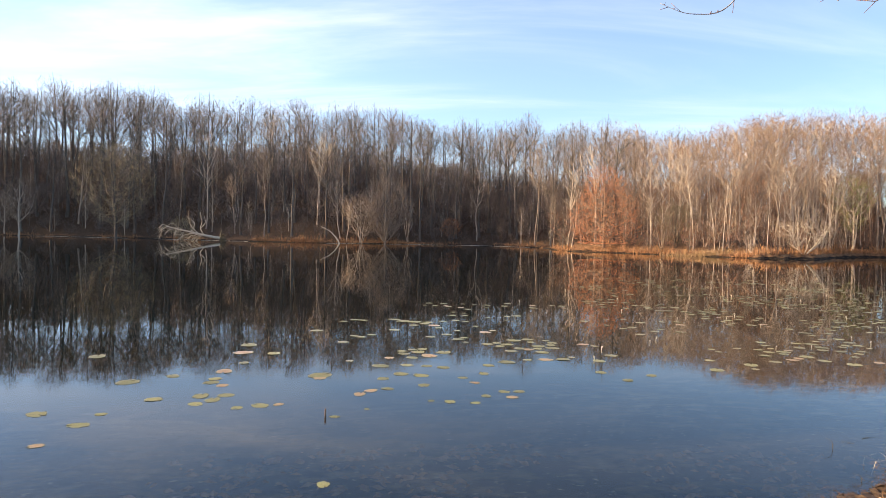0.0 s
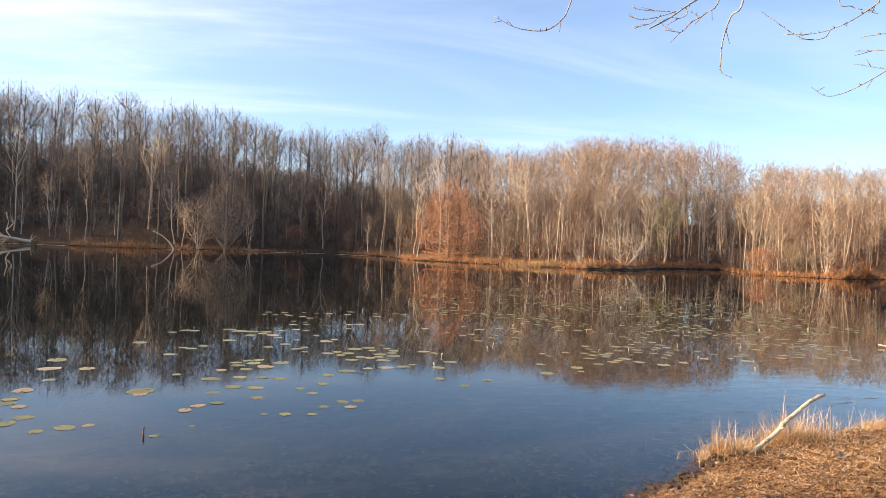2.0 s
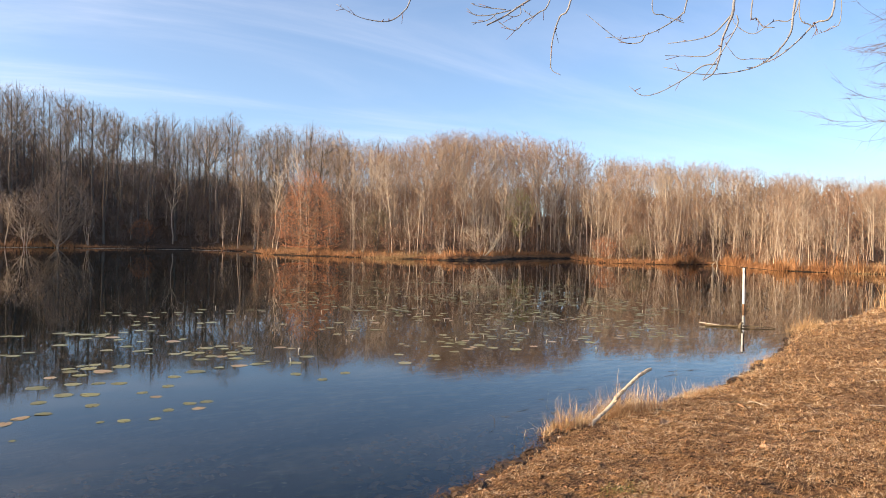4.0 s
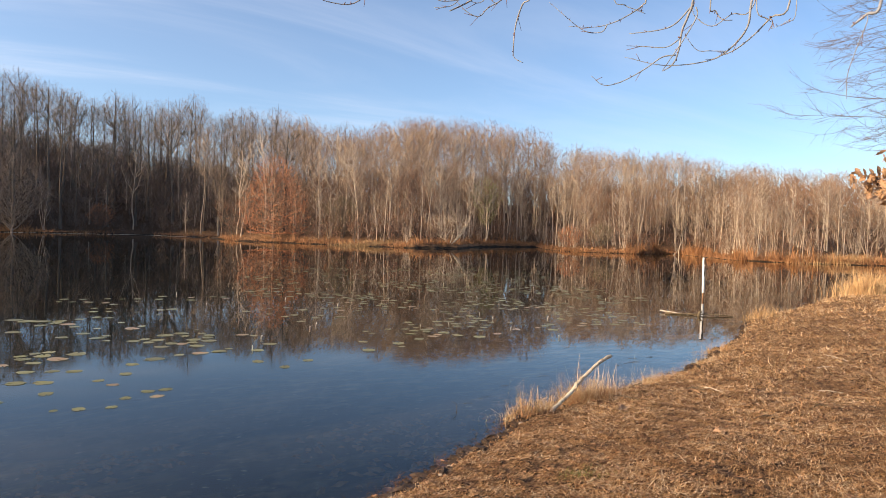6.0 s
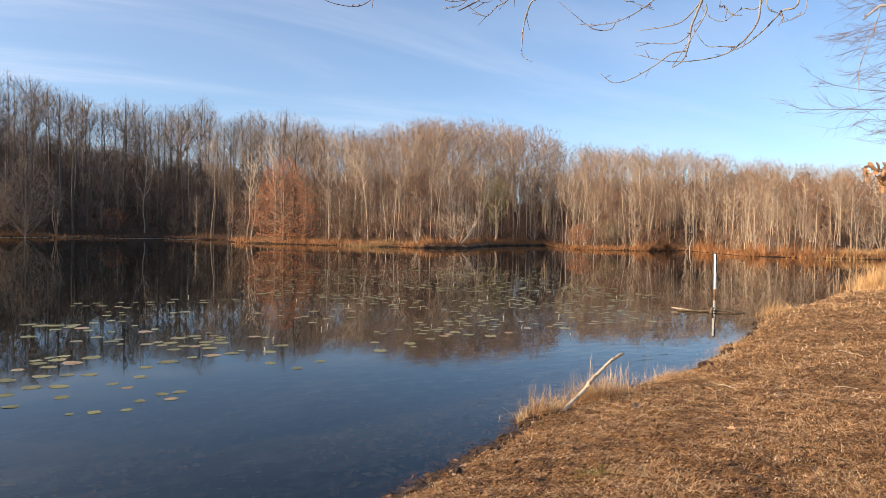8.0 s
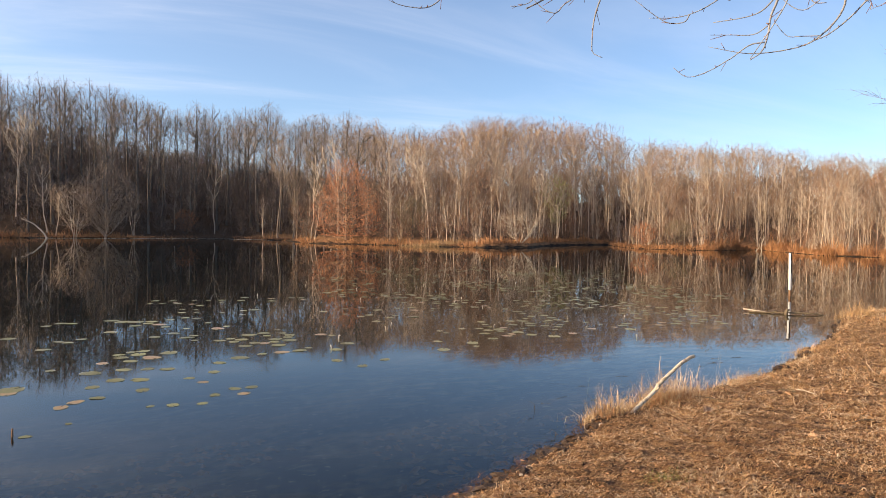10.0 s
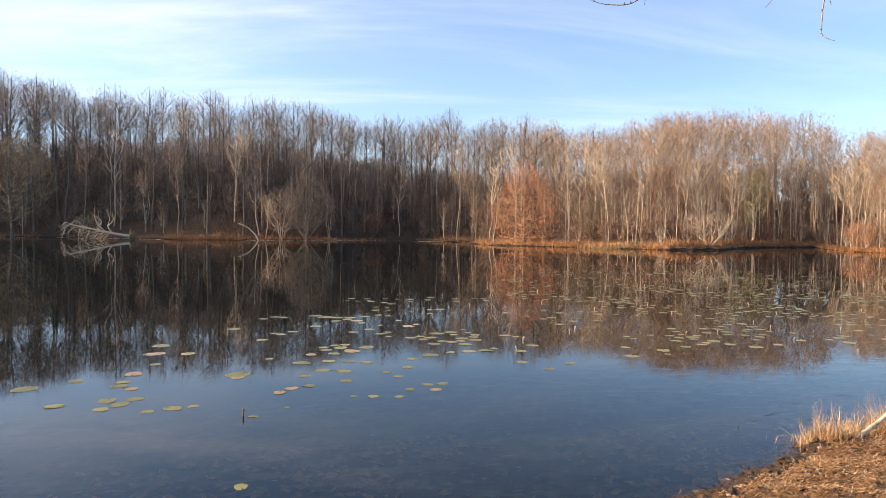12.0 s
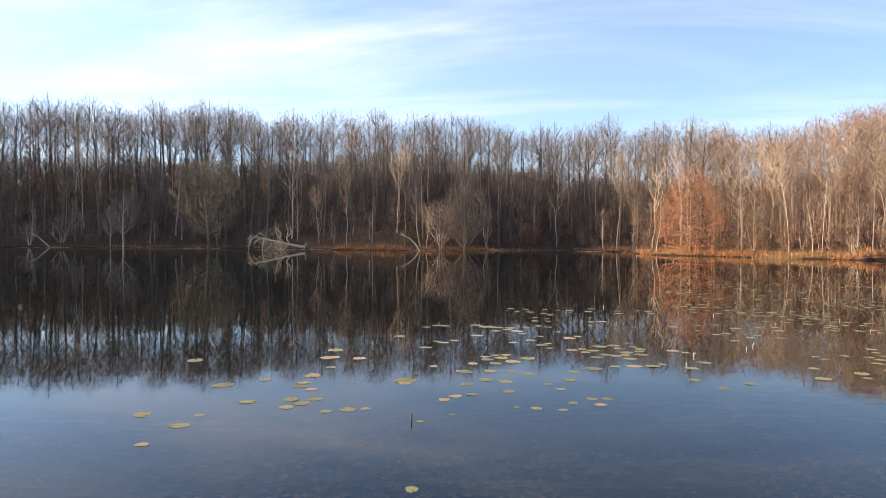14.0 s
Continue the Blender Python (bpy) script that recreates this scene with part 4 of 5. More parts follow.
# ---- lily pads ----
def pad_mesh(seed, mat):
    rng = np.random.RandomState(seed)
    n, geo = 18, Geo()
    t = np.linspace(0.16, 2 * np.pi - 0.16, n)
    rad = 1 + 0.05 * np.sin(3 * t + rng.rand() * 6) + 0.055 * rng.normal(0, 1, n)
    lift = 0.05 * np.maximum(0, np.sin(2 * t + rng.rand() * 6)) + (0.10 * np.maximum(0, np.sin(t + rng.rand() * 6)) if seed % 3 == 0 else 0)
    stretch = rng.uniform(0.72, 0.9)
    rad *= np.where(rng.rand(n) < 0.12, rng.uniform(0.8, 0.95, n), 1)
    rim = np.stack([rad * np.cos(t), rad * np.sin(t) * stretch, 0.006 + 0.25 * lift], 1)
    low = rim - [0, 0, 0.007]
    inner = rim * [0.9, 0.9, 0.6] + [0, 0, 0.004]
    v = np.concatenate([[[0.12, 0, 0.012]], [[0.12, 0, 0.0]], rim, low, inner])
    i = np.arange(n - 1)
    top = np.stack([np.zeros(n - 1, int), 2 + 2 * n + i, 3 + 2 * n + i], 1)
    edge = np.concatenate([np.stack([2 + i, 3 + i, 3 + 2 * n + i], 1), np.stack([2 + i, 3 + 2 * n + i, 2 + 2 * n + i], 1)])
    under = np.stack([np.ones(n - 1, int), 3 + n + i, 2 + n + i], 1)
    side = np.concatenate([np.stack([2 + i, 2 + n + i, 3 + n + i], 1), np.stack([2 + i, 3 + n + i, 3 + i], 1)])
    notch = np.array([[0, 1, 2 + n], [0, 2 + n, 2], [0, 2, 2 + 2 * n], [0, 1 + 2 * n, 1], [0, 1 + n, 1 + 2 * n], [0, 1 + 3 * n, 1 + n]])
    geo.add(v, np.concatenate([top, under, notch]))
    geo.add(v, np.concatenate([edge, side]), 1)
    return mesh_from("lily_pad", geo, [mat, PAD_RIM], False)


NEAR_PADS_A = [(-5.90, 9.39, 0.16), (-4.56, 7.86, 0.17), (-4.67, 6.35, 0.13), (-4.03, 6.04, 0.12), (-4.01, 5.41, 0.08), (-4.04, 6.44, 0.07), (-3.82, 7.09, 0.11), (-3.37, 7.33, 0.12), (-3.10, 7.40, 0.11), (-3.17, 7.17, 0.12), (-3.27, 6.97, 0.10), (-4.18, 8.28, 0.11), (-3.54, 8.00, 0.12), (-3.34, 7.86, 0.10), (-3.58, 8.21, 0.10), (-3.65, 8.68, 0.15), (-2.77, 6.88, 0.08), (-2.55, 7.01, 0.12), (-2.37, 7.09, 0.07), (-4.09, 10.79, 0.18), (-3.92, 10.08, 0.17), (-3.43, 10.11, 0.13), (-3.61, 9.30, 0.10), (-2.30, 8.65, 0.19), (-2.26, 8.48, 0.12), (-3.41, 12.63, 0.14), (-1.29, 4.85, 0.07)]
NEAR_PADS_B = [(-1.57, 7.69, 0.10), (-1.47, 7.89, 0.10), (-1.28, 8.02, 0.09), (-1.43, 8.58, 0.10), (-1.23, 8.91, 0.12), (-0.95, 8.86, 0.13), (-0.85, 8.28, 0.10), (-0.69, 7.51, 0.05), (-0.47, 7.50, 0.08), (-0.17, 7.49, 0.07), (-0.05, 7.84, 0.08), (0.17, 8.09, 0.09), (0.36, 8.13, 0.09), (0.27, 7.83, 0.09), (-0.08, 9.12, 0.10), (-0.37, 8.81, 0.08), (-0.20, 8.54, 0.08), (-0.93, 9.52, 0.10), (-0.68, 9.45, 0.11), (-0.02, 9.73, 0.11), (-1.23, 9.54, 0.12), (-2.12, 9.71, 0.08), (-1.64, 6.70, 0.06), (-1.36, 7.04, 0.04)]
NEAR_PADS_C = [(-1.91, 14.49, 0.32), (-1.40, 14.07, 0.28), (-1.91, 13.06, 0.14), (-0.97, 10.51, 0.28), (-1.29, 10.80, 0.21), (-1.39, 10.22, 0.23), (-1.6, 9.42, 0.15), (1.89, 9.03, 0.10), (-3.0, 14.2, 0.25), (-2.4, 12.2, 0.2), (-2.6, 11.4, 0.12), (1.6, 9.5, 0.11), (2.3, 9.4, 0.1), (0.45, 12.18, 0.16), (0.26, 10.04, 0.15), (0.68, 11.13, 0.22), (-0.09, 13.11, 0.16)]
PADS = [pad_mesh(k, PAD) for k in range(6)]
BROWN_PADS = [pad_mesh(k + 10, PAD_BROWN) for k in range(2)]
PAD_RNG = np.random.RandomState(31)
PAD_SPOTS, ALONE = [], [0]


def float_pad(x, y, r):
    brown = PAD_RNG.rand() < 0.12
    ob = new("lily_pad", BROWN_PADS[PAD_RNG.randint(2)] if brown else PADS[PAD_RNG.randint(6)])
    ob.matrix_basis = pose(x, y, 0.002, 0, 0, PAD_RNG.uniform(0, 360)) @ Matrix.Diagonal((r * 0.93, r * 0.93, r * 0.93, 1))
    PAD_SPOTS.append((x, y))
    ALONE[0] += 1
    tagged(ob, "browning orange lily pad afloat on still water" if brown else "yellow-green lily pad afloat on still water",
           "lily pad", "lily pads on the pond")


def float_pads(spots):
    for x, y, r in spots:
        if r > 0.19:
            for k in range(3):
                float_pad(x + (k - 1) * r * 0.75, y + PAD_RNG.uniform(-0.25, 0.25), r * PAD_RNG.uniform(0.45, 0.6))
        else:
            float_pad(x, y, r)


float_pads(NEAR_PADS_A)
float_pads(NEAR_PADS_B)
float_pads(NEAR_PADS_C)


def drift_pads():
    """The open field of pads farther out, thinning towards its rim."""
    spots = []
    for _ in range(22000):
        x, y = PAD_RNG.uniform(-3, 22), PAD_RNG.uniform(9, 34)
        az = math.degrees(math.atan2(x, y))
        dist = math.hypot(x, y)
        if az < -6 or az > 42 or dist < 9.3 or dist > 38:
            continue
        if az < 8 and dist > 19:
            continue
        near_limit = np.interp(az, [-6, 3, 10, 20, 30, 42], [12.5, 10.3, 9.6, 10.0, 12.5, 15.5])
        if dist < near_limit or (az > 34 and dist > 27):
            continue
        thick = 0.42 + 1.7 * float(waves(np.array([x]), np.array([y]), 0.9, 12)[0])
        thick *= np.interp(dist, [9, 12, 18, 26, 38], [0.5, 1, 0.9, 0.6, 0.25]) * np.interp(az, [6, 16], [0.45, 1])
        if PAD_RNG.rand() > thick or any((x - a) ** 2 + (y - b) ** 2 < 0.05 for a, b in PAD_SPOTS):
            continue
        r = PAD_RNG.uniform(0.07, 0.145)
        PAD_SPOTS.append((x, y))
        spots.append((dist, x, y, r))
        if len(spots) >= 720:
            break
    spots.sort()
    single = max(0, 298 - ALONE[0])
    for _, x, y, r in spots[:single]:
        float_pad(x, y, r)
    geo = Geo()
    base = [np.empty(len(PADS[0].vertices) * 3), np.empty(len(PADS[0].polygons) * 3, np.int32)]
    PADS[0].vertices.foreach_get("co", base[0])
    PADS[0].polygons.foreach_get("vertices", base[1])
    for _, x, y, r in spots[single:]:
        a = PAD_RNG.uniform(0, 6.28)
        v = base[0].reshape(-1, 3)
        geo.add(np.stack([(v[:, 0] * math.cos(a) - v[:, 1] * math.sin(a)) * r + x, (v[:, 0] * math.sin(a) + v[:, 1] * math.cos(a)) * r + y,
                          v[:, 2] * r + 0.002], 1), base[1].reshape(-1, 3))
    ob = new("far_lily_pads", mesh_from("far_lily_pads", geo, [PAD], False))
    tagged(ob, "far field of small yellow-green floating lily pads", "lily pads", kind="stuff")


drift_pads()


def stalks():
    """Pale bent stalk ends that stand out of the water among the pads."""
    rng = np.random.RandomState(33)
    forms = []
    for k in range(4):
        a = rng.uniform(0.02, 0.07)
        forms.append(limb([(0, 0, -0.08), (0.005, 0, 0.03), (a * 0.4, 0.01, 0.08), (a, 0.0, (0.10, 0.06, 0.13, 0.09)[k])], 0.011, 0.014, STALK, 5))
    for k in range(40):
        az, dist = radians(rng.uniform(2, 40)), rng.uniform(10, 30)
        s = rng.uniform(0.35, 0.75)
        ob = new("lily_stalk", forms[k % 4])
        ob.matrix_basis = pose(math.sin(az) * dist, math.cos(az) * dist, 0, 0, 0, rng.uniform(0, 360)) @ Matrix.Diagonal((s, s, s, 1))
        tagged(ob, "pale bent lily stalk standing out of the water", "stalk", "stalks among the lily pads")
    ob = new("lily_stalk", limb([(0, 0, -0.1), (0.002, 0, 0.0), (0.004, 0, 0.075)], 0.011, 0.009, PIPE_RUST, 6))
    ob.matrix_basis = pose(-1.75, 6.73, 0)
    tagged(ob, "short brown stalk end beside a lily pad", "stalk", "stalks among the lily pads")


stalks()


def flotsam():
    """A pale line of drifted leaves and scum off the far shaded shore."""
    rng = np.random.RandomState(52)
    n = 1500
    x = rng.uniform(-125, 8, n)
    rim = RIM[(RIM[:, 1] > 110) & (RIM[:, 0] < 11)]
    order = np.argsort(rim[:, 0])
    y = np.interp(x, rim[order, 0], rim[order, 1]) - 1.2 - np.abs(rng.normal(0, 1.1, n))
    keep = waves(x, y, 0.12, 20) > -0.2
    c = np.c_[x, y, np.full(n, 0.004)][keep]
    n = len(c)
    a, r = rng.uniform(-0.4, 0.4, n), rng.uniform(0.06, 0.24, n)
    u = np.stack([np.cos(a), np.sin(a), np.zeros(n)], 1) * r[:, None]
    w = np.stack([-np.sin(a), np.cos(a), np.zeros(n)], 1) * r[:, None] * 0.6
    up = np.array([0, 0, 1.0]) * rng.uniform(0.01, 0.05, n)[:, None]
    v = np.stack([c - u, c + w, c + u, c - w, c + up], 1).reshape(-1, 3)
    k = np.arange(n)[:, None] * 5
    geo = Geo()
    geo.add(v, np.concatenate([k + [0, 4, 1], k + [1, 4, 2], k + [2, 4, 3], k + [3, 4, 0]]))
    ob = new("flotsam", mesh_from("flotsam", geo, [DRIFT], False))
    tagged(ob, "pale drifted leaves and scum along the far shore", "flotsam", kind="stuff")


flotsam()


# ---- the marker pole and what lies by it ----
def marker_pole():
    root = new("marker_pole")
    root.matrix_basis = pose(17.45, 16.6, 0, 0, -1.2, 0)

    def ring(name, z0, z1, r, mat, label=""):
        geo = Geo()
        zz = [z0, z0 + 0.004, z1 - 0.004, z1]
        tube(geo, [(0, 0, z) for z in zz], [r - 0.003, r, r, r - 0.003], 12, cap=True)
        part(name, mesh_from(name, geo, [mat]), root, label)
    ring("foot", -1.6, 0.19, 0.037, PIPE_RUST, "rusty bare foot at the waterline")
    ring("pipe", 0.19, 1.39, 0.043, PIPE_WHITE)
    ring("cap", 1.39, 1.42, 0.045, PIPE_DARK, "dark end cap")
    for z0, z1, w in ((1.14, 1.39, 0.032), (0.74, 1.11, 0.028), (0.51, 0.71, 0.016)):
        geo = Geo()
        tube(geo, [(0.027 * math.cos(-1.25), 0.027 * math.sin(-1.25), z) for z in np.linspace(z0, z1, 5)], [w * 0.8, w, w * 1.05, w, w * 0.8], 8, cap=True)
        part("dark_strip", mesh_from("dark_strip", geo, [PIPE_DARK]), root, "dark strip along the right side of the pipe")
    tagged(root, "white plastic depth pole standing in the pond", "marker pole")


marker_pole()


def drift_log():
    root = new("drift_log")
    root.matrix_basis = pose(13.3, 12.6, 0.01)
    part("trunk", limb([(-0.75, 0.55, 0.0), (-0.2, 0.15, 0.02), (0.3, -0.17, 0.03), (0.66, -0.36, 0.0)], 0.024, 0.016, WET_WOOD, 7, 0.006, 5), root)
    part("stump", limb([(-0.16, -0.02, -0.02), (-0.14, -0.02, 0.08), (-0.08, -0.02, 0.11)], 0.048, 0.03, WET_WOOD, 7), root, "knobby root end")
    part("branch", limb([(-0.35, 0.3, 0.0), (-0.55, 0.62, 0.03), (-0.7, 0.8, 0.05)], 0.018, 0.02, DRIFT, 6), root, "bleached end of the branch")
    tagged(root, "wet brown log floating in front of the white pole", "log")


drift_log()


def leaning_stick():
    root = new("leaning_stick")
    root.matrix_basis = pose(4.02, 5.71, 0.08)
    geo = Geo()
    line = smooth_line([(-0.08, -0.02, -0.06), (0.14, 0.03, 0.07), (0.32, 0.075, 0.17), (0.42, 0.10, 0.25), (0.66, 0.15, 0.40), (0.80, 0.18, 0.465), (0.93, 0.21, 0.495)], 5)
    rad = np.interp(np.linspace(0, 1, len(line)), [0, 0.2, 0.42, 0.47, 0.52, 0.8, 1], [0.022, 0.020, 0.021, 0.024, 0.020, 0.019, 0.018])
    tube(geo, line + np.random.RandomState(2).normal(0, 0.0025, line.shape), rad, 10, cap=True)
    part("shaft", mesh_from("shaft", geo, [DRIFT]), root)
    part("knot", limb([(0.35, 0.06, 0.20), (0.36, 0.04, 0.22)], 0.016, 0.008, DRIFT, 6), root)
    tagged(root, "pale bark-stripped stick propped on the grassy bank", "stick")


leaning_stick()


# ---- near bank: grass, litter, leaves ----
def tuft(name, label, x, y, spread, count, h0, h1, seed, mat=STRAW, width=0.003, lean=0.5, arch=0.35, top=1.55):
    rng = np.random.RandomState(seed)
    geo = Geo()
    xy = np.stack([x + rng.normal(0, spread[0], count), y + rng.normal(0, spread[1], count)], 1)
    base = np.c_[xy, np.maximum(land(xy), -0.05) - 0.02]
    blades(geo, base, rng.uniform(0, 6.28, count), rng.uniform(h0, h1, count) * rng.uniform(0.5, 1, count), np.full(count, width),
           rng.uniform(-0.5 * arch, 2 * arch, count), segs=4, lift=rng.uniform(top - lean, top, count), twist=rng.uniform(-1.1, 1.1, count))
    me = mesh_from(name, geo, [mat], False)
    z = float(land([(x, y)])[0])
    me.transform(Matrix.Translation((-x, -y, -z)))
    ob = new(name, me)
    ob.location = (x, y, z)
    return tagged(ob, label, "grass", "tufts on the near bank", kind="stuff")


for n, (x, y, sx, sy, count, h0, h1) in enumerate([
        (3.60, 5.72, 0.07, 0.05, 320, 0.06, 0.20), (3.75, 5.76, 0.10, 0.06, 520, 0.09, 0.27), (4.15, 5.98, 0.14, 0.06, 420, 0.06, 0.20), (4.6, 6.06, 0.18, 0.08, 800, 0.10, 0.32),
        (4.95, 6.16, 0.15, 0.08, 640, 0.10, 0.30), (5.35, 6.3, 0.12, 0.06, 200, 0.05, 0.12), (6.15, 6.66, 0.16, 0.07, 420, 0.07, 0.20),
        (6.75, 6.9, 0.2, 0.08, 300, 0.05, 0.13), (8.0, 7.5, 0.25, 0.10, 350, 0.06, 0.16), (9.2, 8.3, 0.25, 0.12, 420, 0.07, 0.20)]):
    tuft("grass_tuft", "dry straw-coloured grass tuft at the water's edge", x, y, (sx, sy), int(count * 1.3), h0 * 1.7, h1 * 1.75, 60 + n, STRAW if n % 2 else LITTER_PALE, 0.0019, 1.3, 0.95)
    tuft("grass_tuft", "matted russet grass at the foot of a tuft", x + 0.03, y - 0.04, (sx * 1.2, sy * 1.2), count, h0, h1 * 1.05, 160 + n, SEDGE, 0.0024, 1.35, 0.8)
# wiry tall stems over the tufts
for n, (x, y, count) in enumerate([(3.62, 5.76, 16), (3.85, 5.9, 16), (4.2, 6.08, 26), (4.5, 6.15, 34), (4.75, 6.2, 30), (5.05, 6.3, 20), (6.1, 6.72, 18)]):
    tuft("tall_stems", "thin tall dry stems rising from a grass tuft", x, y, (0.12, 0.04), count, 0.30, 0.66, 90 + n, LITTER_PALE, 0.0026, 1.0, 0.6)
for n, (x, y, sx, sy, count) in enumerate([(26.2, 16.4, 0.8, 0.4, 1500), (28.4, 16.8, 1.0, 0.5, 1600), (31.2, 17.0, 1.2, 0.5, 1500), (24.9, 15.9, 0.4, 0.3, 400)]):
    tuft("tall_grass_clump", "tall golden dry grass clump on the bank", x, y, (sx, sy), count, 0.6, 1.35, 110 + n, STRAW, 0.008, 0.6, 0.25)
tuft("grass_tuft", "spiky straw tuft overhanging the water", 14.2, 11.6, (0.25, 0.2), 300, 0.2, 0.5, 120, STRAW, 0.005, 0.9, 0.3)
tuft("tall_grass_clump", "pale straw mound on the far sunlit shore", 27.0, 84.4, (2.2, 0.5), 1300, 0.5, 1.2, 124, STRAW, 0.025, 0.9, 0.4)
tuft("tall_grass_clump", "pale straw mound on the far sunlit shore", 70.5, 47.5, (3.0, 0.9), 1300, 0.5, 1.2, 125, STRAW, 0.025, 0.9, 0.4)
tuft("reed_pile", "flattened pale reeds lying in the shallows", 2.72, 5.14, (0.10, 0.03), 160, 0.1, 0.3, 121, SEDGE, 0.004, 0.25, 0.02, 0.25)
tuft("green_tuft", "small dark green grass tuft on bare soil", 3.05, 3.85, (0.10, 0.07), 500, 0.03, 0.08, 122, MOSS, 0.003, 0.9, 0.3)


def bank_points(n, rng, lo, hi, near_rim=None):
    """Random places on the near bank, denser near the viewer."""
    dist = lo * (hi / lo) ** rng.rand(n)
    az = np.radians(rng.uniform(14, 66, n))
    xy = np.stack([np.sin(az) * dist, np.cos(az) * dist], 1)
    d = rim_distance(xy)
    keep = d > 0.06
    if near_rim:
        keep &= (d < near_rim)
    return xy[keep], d[keep]


def bank_litter():
    rng = np.random.RandomState(41)
    geo = Geo()
    # lying straw, tangled: rotting, brown and bleached
    for count, slot, thin, long, rise in ((150000, 2, 1.2, 0.85, 0.4), (170000, 0, 0.95, 0.85, 0.45), (140000, 3, 0.95, 0.85, 0.5)):
        xy, d = bank_points(count, rng, 3.6, 30)
        dist = np.hypot(xy[:, 0], xy[:, 1])
        n = len(xy)
        s = np.clip(dist / 7, 0.7, 4)
        worn = waves(xy[:, 0], xy[:, 1], 9.0, 18) + 0.9 * waves(xy[:, 0], xy[:, 1], 2.6, 23) + rng.normal(0, 0.12, n) > -0.15
        xy, s, n = xy[worn], s[worn], int(worn.sum())
        patch = 0.55 + 0.8 * np.clip(waves(xy[:, 0], xy[:, 1], 1.3, 15) + 0.5, 0, 1)
        base = np.c_[xy, land(xy) + rng.uniform(-0.004, 0.014, n)]
        blades(geo, base, rng.uniform(0, 6.28, n), rng.gamma(2.2, 0.026, n) * s ** 0.5 * patch * long, (0.0010 + rng.gamma(1.6, 0.0007, n)) * s * thin,
               rng.uniform(-0.9, 1.2, n), segs=2, lift=rng.uniform(-0.1, rise, n), slot=slot, twist=rng.uniform(-1.1, 1.1, n))
    # golden fringe along the rim
    xy, d = bank_points(190000, rng, 6.0, 42, 2.6)
    n = len(xy)
    far = np.hypot(xy[:, 0], xy[:, 1])
    keep = rng.rand(n) < np.exp(-d / np.interp(far, [6, 12, 20], [0.2, 0.9, 1.6])) * np.interp(far, [6, 9, 14], [0.5, 1.0, 1.2])
    xy, n = xy[keep], int(keep.sum())
    s = np.clip(np.hypot(xy[:, 0], xy[:, 1]) / 8, 0.8, 3.5)
    base = np.c_[xy, land(xy) - 0.01]
    clump = 0.45 + 0.9 * np.clip(waves(xy[:, 0], xy[:, 1], 3.0, 16) + 0.4, 0, 1)
    blades(geo, base, rng.uniform(0, 6.28, n), rng.uniform(0.03, 0.14, n) * s ** 0.5 * clump, rng.uniform(0.0011, 0.0023, n) * s, rng.uniform(-0.6, 1.1, n),
           segs=3, lift=rng.uniform(-0.05, 0.6, n), slot=1, twist=rng.uniform(-0.8, 0.8, n))
    ob = new("bank_straw", mesh_from("bank_straw", geo, [LITTER, STRAW, LITTER_DARK, LITTER_PALE], False))
    tagged(ob, "matted dry straw and stubble covering the near bank", "grass", kind="stuff")
    # small dead leaves
    geo = Geo()
    xy, d = bank_points(16000, rng, 3.2, 26)
    n = len(xy)
    z = land(xy) + 0.006
    a, r = rng.uniform(0, 6.28, n), rng.uniform(0.008, 0.03, n) * np.clip(np.hypot(xy[:, 0], xy[:, 1]) / 8, 0.8, 2)
    u = np.stack([np.cos(a), np.sin(a), rng.uniform(-0.2, 0.4, n)], 1) * r[:, None]
    w = np.stack([-np.sin(a), np.cos(a), rng.uniform(-0.3, 0.5, n)], 1) * r[:, None] * 0.55
    c = np.c_[xy, z]
    up = np.array([0, 0, 1.0]) * (r * 0.25)[:, None]
    v = np.stack([c - u, c + w + up, c + u, c - w + up, c - 0.2 * u - up * 0.2], 1).reshape(-1, 3)
    k = np.arange(n)[:, None] * 5
    geo.add(v, np.concatenate([k + [0, 4, 1], k + [1, 4, 2], k + [2, 4, 3], k + [3, 4, 0]]))
    ob = new("leaf_litter", mesh_from("leaf_litter", geo, [DEAD_LEAF], False))
    tagged(ob, "small brown dead leaves scattered over the bank", "leaf litter", kind="stuff")


bank_litter()


